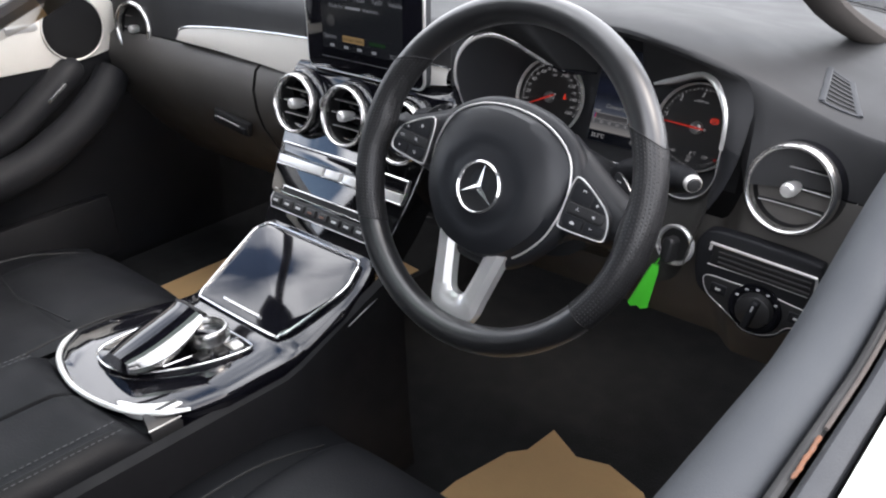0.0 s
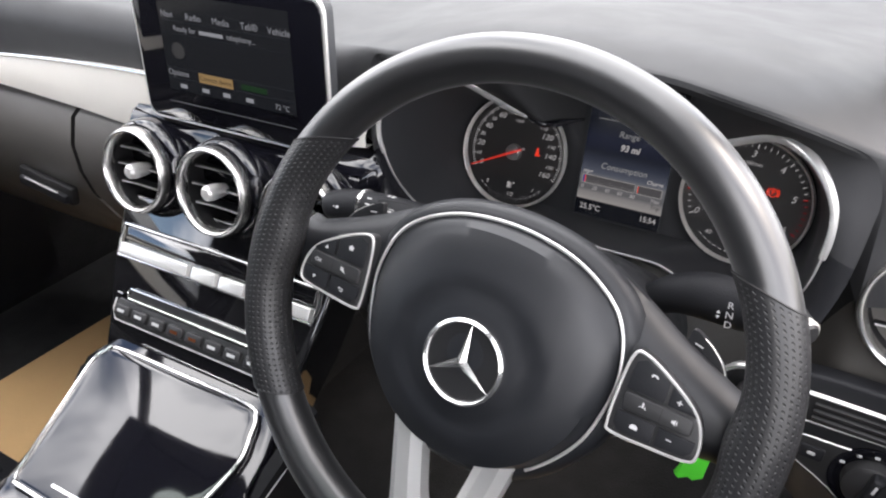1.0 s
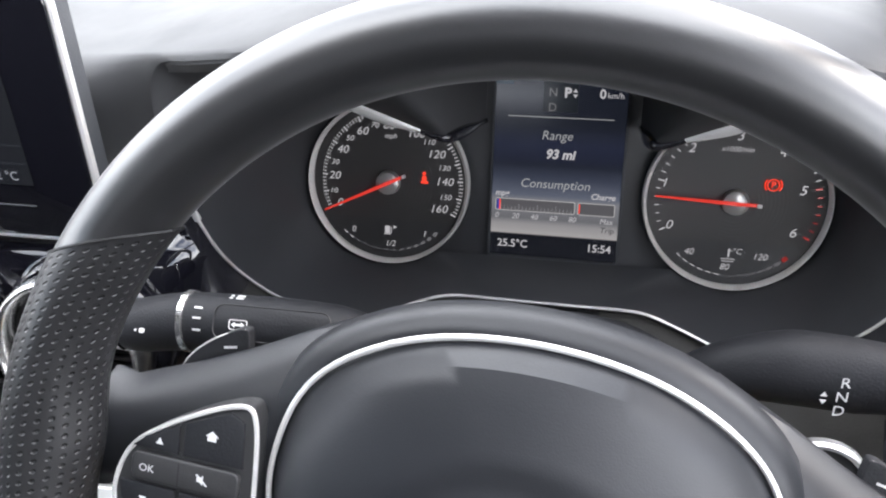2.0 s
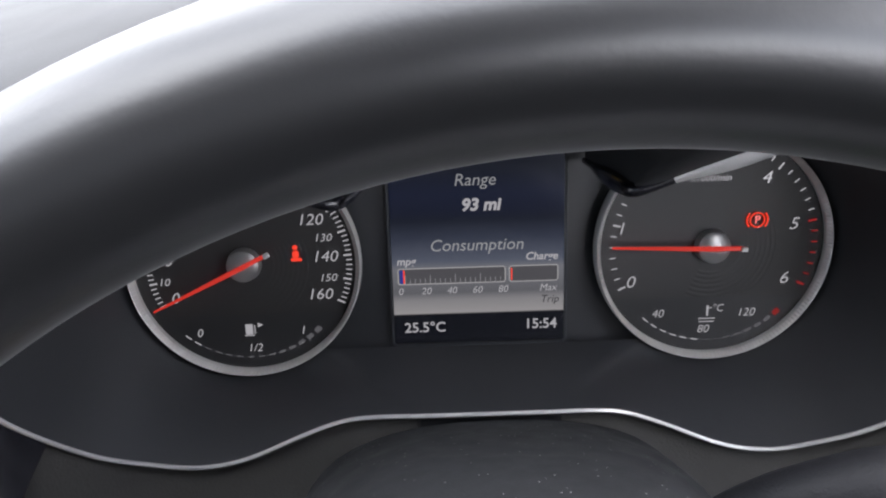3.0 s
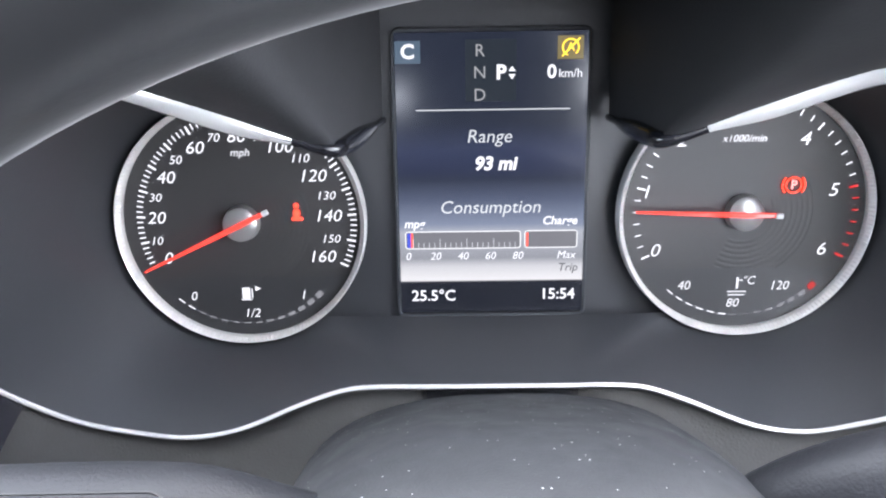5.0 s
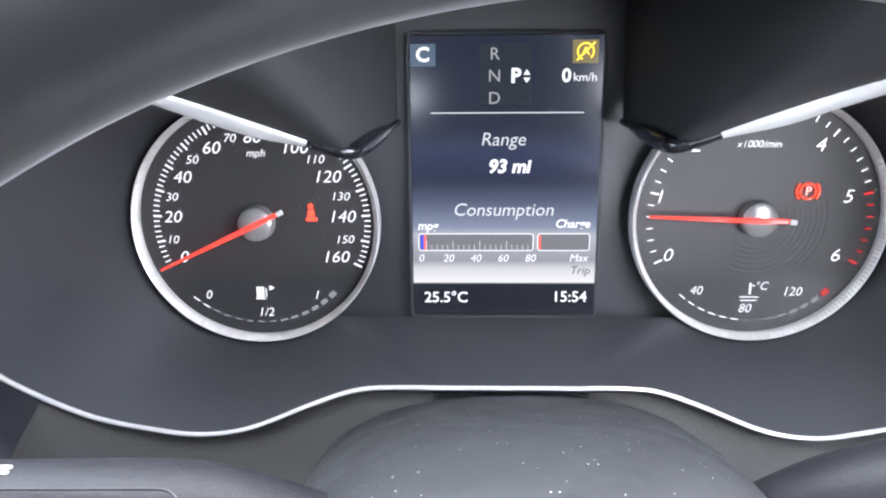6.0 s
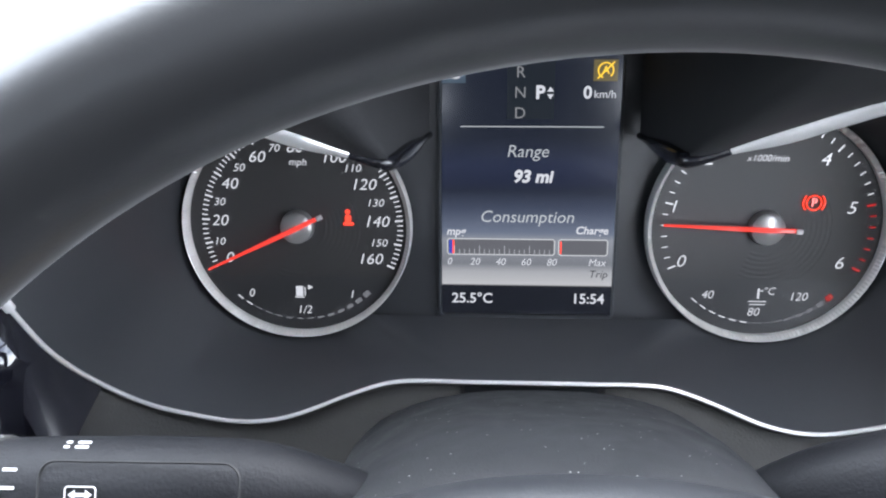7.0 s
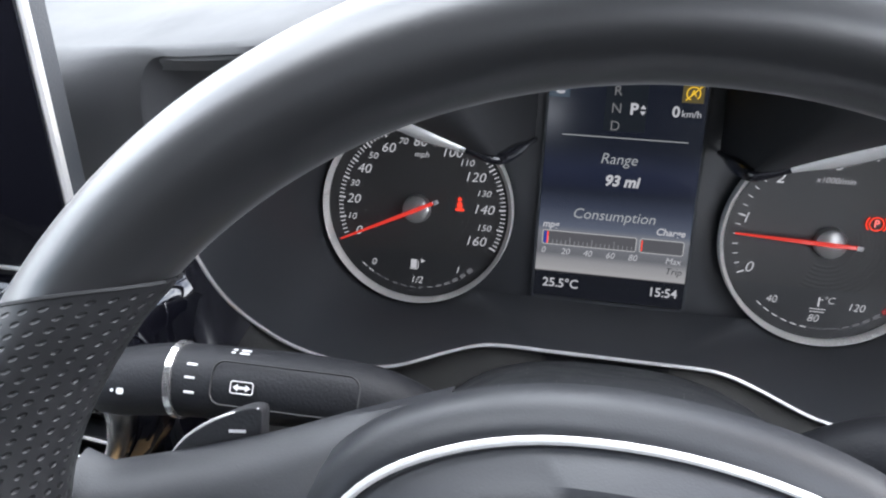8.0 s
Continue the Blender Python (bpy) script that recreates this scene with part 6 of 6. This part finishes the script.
part("end_button", moved(lathe([(0.0001, 0.004), (0.006, 0.0035), (0.0080, 0.0015)], 24), pose(0.179, -0.174, 0.951, 90, 0, 48)), M_HARD, gear)
part("end_ring", moved(lathe([(0.0080, 0.0020), (0.0090, 0.0012), (0.0092, -0.001), (0.0092, -0.005)], 24), pose(0.179, -0.174, 0.951, 90, 0, 48)), M_KNURL, gear, "dull silver ring")
for ch, dz in (("R", 0.008), ("N", 0.0), ("D", -0.008)):
    t_ = writing(ch, 0.0075, 0, 0, 0, M_WHITE, gear)
    t_.matrix_local = pose(0.1285, -0.1625, 0.940 + dz, 84, 0, 6)
part("gear_marks", moved(join(*[plate([(-0.0014, 0.001 * s), (0.0014, 0.001 * s), (0.0, 0.0032 * s)], 0, 0.0003) for s in (1, -1)]), pose(0.121, -0.1625, 0.939, 84)), M_WHITE, gear, smooth=False)
# ---- driver's side: light switch panel, lock and key ----
sw = thing("light_switch_panel", pose(0.2585, -0.119, 0.8327, 88, 0, 2) @ Matrix.Scale(1.018, 4), "black light switch panel with slots and chrome upper edge", "switch panel")
part("surround", plate(smooth_outline([(-0.081, 0.028), (-0.074, 0.046), (-0.060, 0.0525), (-0.02, 0.0515), (0.045, 0.046), (0.056, 0.038), (0.059, 0.010), (0.058, -0.022), (0.050, -0.036), (0.032, -0.042), (0.018, -0.056), (0.0, -0.061), (-0.02, -0.057), (-0.036, -0.044), (-0.056, -0.031), (-0.075, -0.016)], 96), -0.012, 0.003, 0.003), M_SOFT, sw)
# a solid plate, its dark colour giving the shade behind the louvres
part("slot", moved(plate(rounded(0.112, 0.024, 0.003), 0.0, 0.0045, 0.001), pose(-0.005, 0.0215, 0, 0, 0, -3.5)), M_DARK, sw)
for k in range(3):
    part("louvre", moved(box(0.100, 0.0030, 0.006, 0.0008), pose(-0.003, 0.0145 + 0.0062 * k, 0.0035, 20, 0, -3.5)), M_HARD, sw)
part("upper_edge", tube(spline([(-0.0635, 0.030, 0.005), (-0.062, 0.037, 0.005), (-0.058, 0.0382, 0.0052), (0.0, 0.0345, 0.0055), (0.046, 0.0315, 0.0055), (0.0515, 0.029, 0.0052), (0.0525, 0.012, 0.005)], 40), 0.0018, 8), M_CHROME, sw, "chrome edge")
part("lower_edge", tube([(-0.064, 0.012, 0.004), (0.0, 0.0095, 0.004), (0.046, 0.006, 0.004)], 0.0007, 6), M_CHROME, sw)
face = smooth_outline([(-0.064, -0.002), (-0.03, -0.0015), (0.0, -0.003), (0.03, -0.007), (0.053, -0.012), (0.055, -0.028), (0.032, -0.036), (0.022, -0.047), (0.004, -0.055), (-0.014, -0.054), (-0.030, -0.043), (-0.040, -0.036), (-0.060, -0.022)], 84)
part("switch_face", plate(face, 0.0, 0.0055, 0.0015), M_HARD, sw)
part("switch_edge", tube([(x, y, 0.0055) for x, y in face], 0.0006, 6, closed=True), M_CHROME, sw, "thin chrome edge")
part("switch_ring", moved(lathe([(0.0295, 0.004), (0.0295, 0.0068), (0.028, 0.0072), (0.021, 0.0068), (0.020, 0.003)], 44), pose(-0.004, -0.025, 0)), M_GLOSS, sw)
knob = part("rotary_switch", moved(lathe([(0.0001, 0.010), (0.0165, 0.0098), (0.0190, 0.0085), (0.0200, 0.002), (0.0205, -0.002)], 40), pose(-0.004, -0.025, 0.006)), M_HARD, sw, "black rotary light switch")
part("grip", moved(box(0.0085, 0.036, 0.012, 0.0035, 3), pose(-0.004, -0.025, 0.020, 0, 0, -14)), M_SOFT, knob)
part("pointer", moved(box(0.0018, 0.007, 0.001), pose(-0.0015, -0.015, 0.0263, 0, 0, -14)), M_WHITE, knob)
for q in (150, 118, 90, 62, 30):
    part("switch_mark", moved(plate(rounded(0.0036, 0.0022, 0.0008), 0.0072, 0.0076), Matrix.Translation((-0.004 + 0.0245 * math.cos(radians(q)), -0.025 + 0.0245 * math.sin(radians(q)), 0))), M_WHITE, sw, smooth=False)
for x, y in ((-0.047, -0.014), (0.040, -0.021)):
    part("switch_key", moved(plate(rounded(0.018, 0.012, 0.002), 0.005, 0.0075, 0.001), pose(x, y, 0, 0, 0, -5)), M_SOFT, sw)
    part("switch_mark", moved(plate(rounded(0.006, 0.0026, 0.001), 0.0075, 0.0078), pose(x, y, 0, 0, 0, -5)), M_WHITE, sw, smooth=False)

lock = thing("ignition_lock", pose(0.155, -0.134, 0.8600, 80, 0, -8) @ Matrix.Scale(1.02, 4), "round ignition lock with a silver ring below the wheel", "ignition lock")
part("ring", lathe([(0.0235, -0.004), (0.0240, 0.001), (0.0225, 0.003), (0.0200, 0.002), (0.019, -0.004)], 40), M_CHROME, lock, "silver ring")
part("face", lathe([(0.0001, -0.001), (0.0185, -0.001)], 32), M_HARD, lock)
key = thing("ignition_key", pose(0.157, -0.141, 0.8590, 80, 0, -8) @ Matrix.Scale(1.02, 4), "black car key in the lock with a green plastic tag", "key")
part("body", plate(rounded(0.014, 0.030, 0.006), 0.0, 0.016, 0.004), M_HARD, key)
part("link", tube([(0.0, -0.010, 0.013), (-0.006, -0.012, 0.013), (-0.0105, -0.020, 0.011)], 0.0012, 6), M_GREEN, key)
part("tag", moved(plate([(-0.004, 0.030), (0.003, 0.031), (0.006, 0.022), (0.0115, -0.026), (0.004, -0.030), (-0.001, -0.027), (-0.008, -0.030), (-0.012, -0.027), (-0.006, 0.02)], -0.002, 0.002, 0.001), pose(-0.0175, -0.052, 0.010, 0, 0, -12.5) @ pose(0, 0, 0, 0, 40, 0)), M_GREEN, key, "bright green plastic tag")
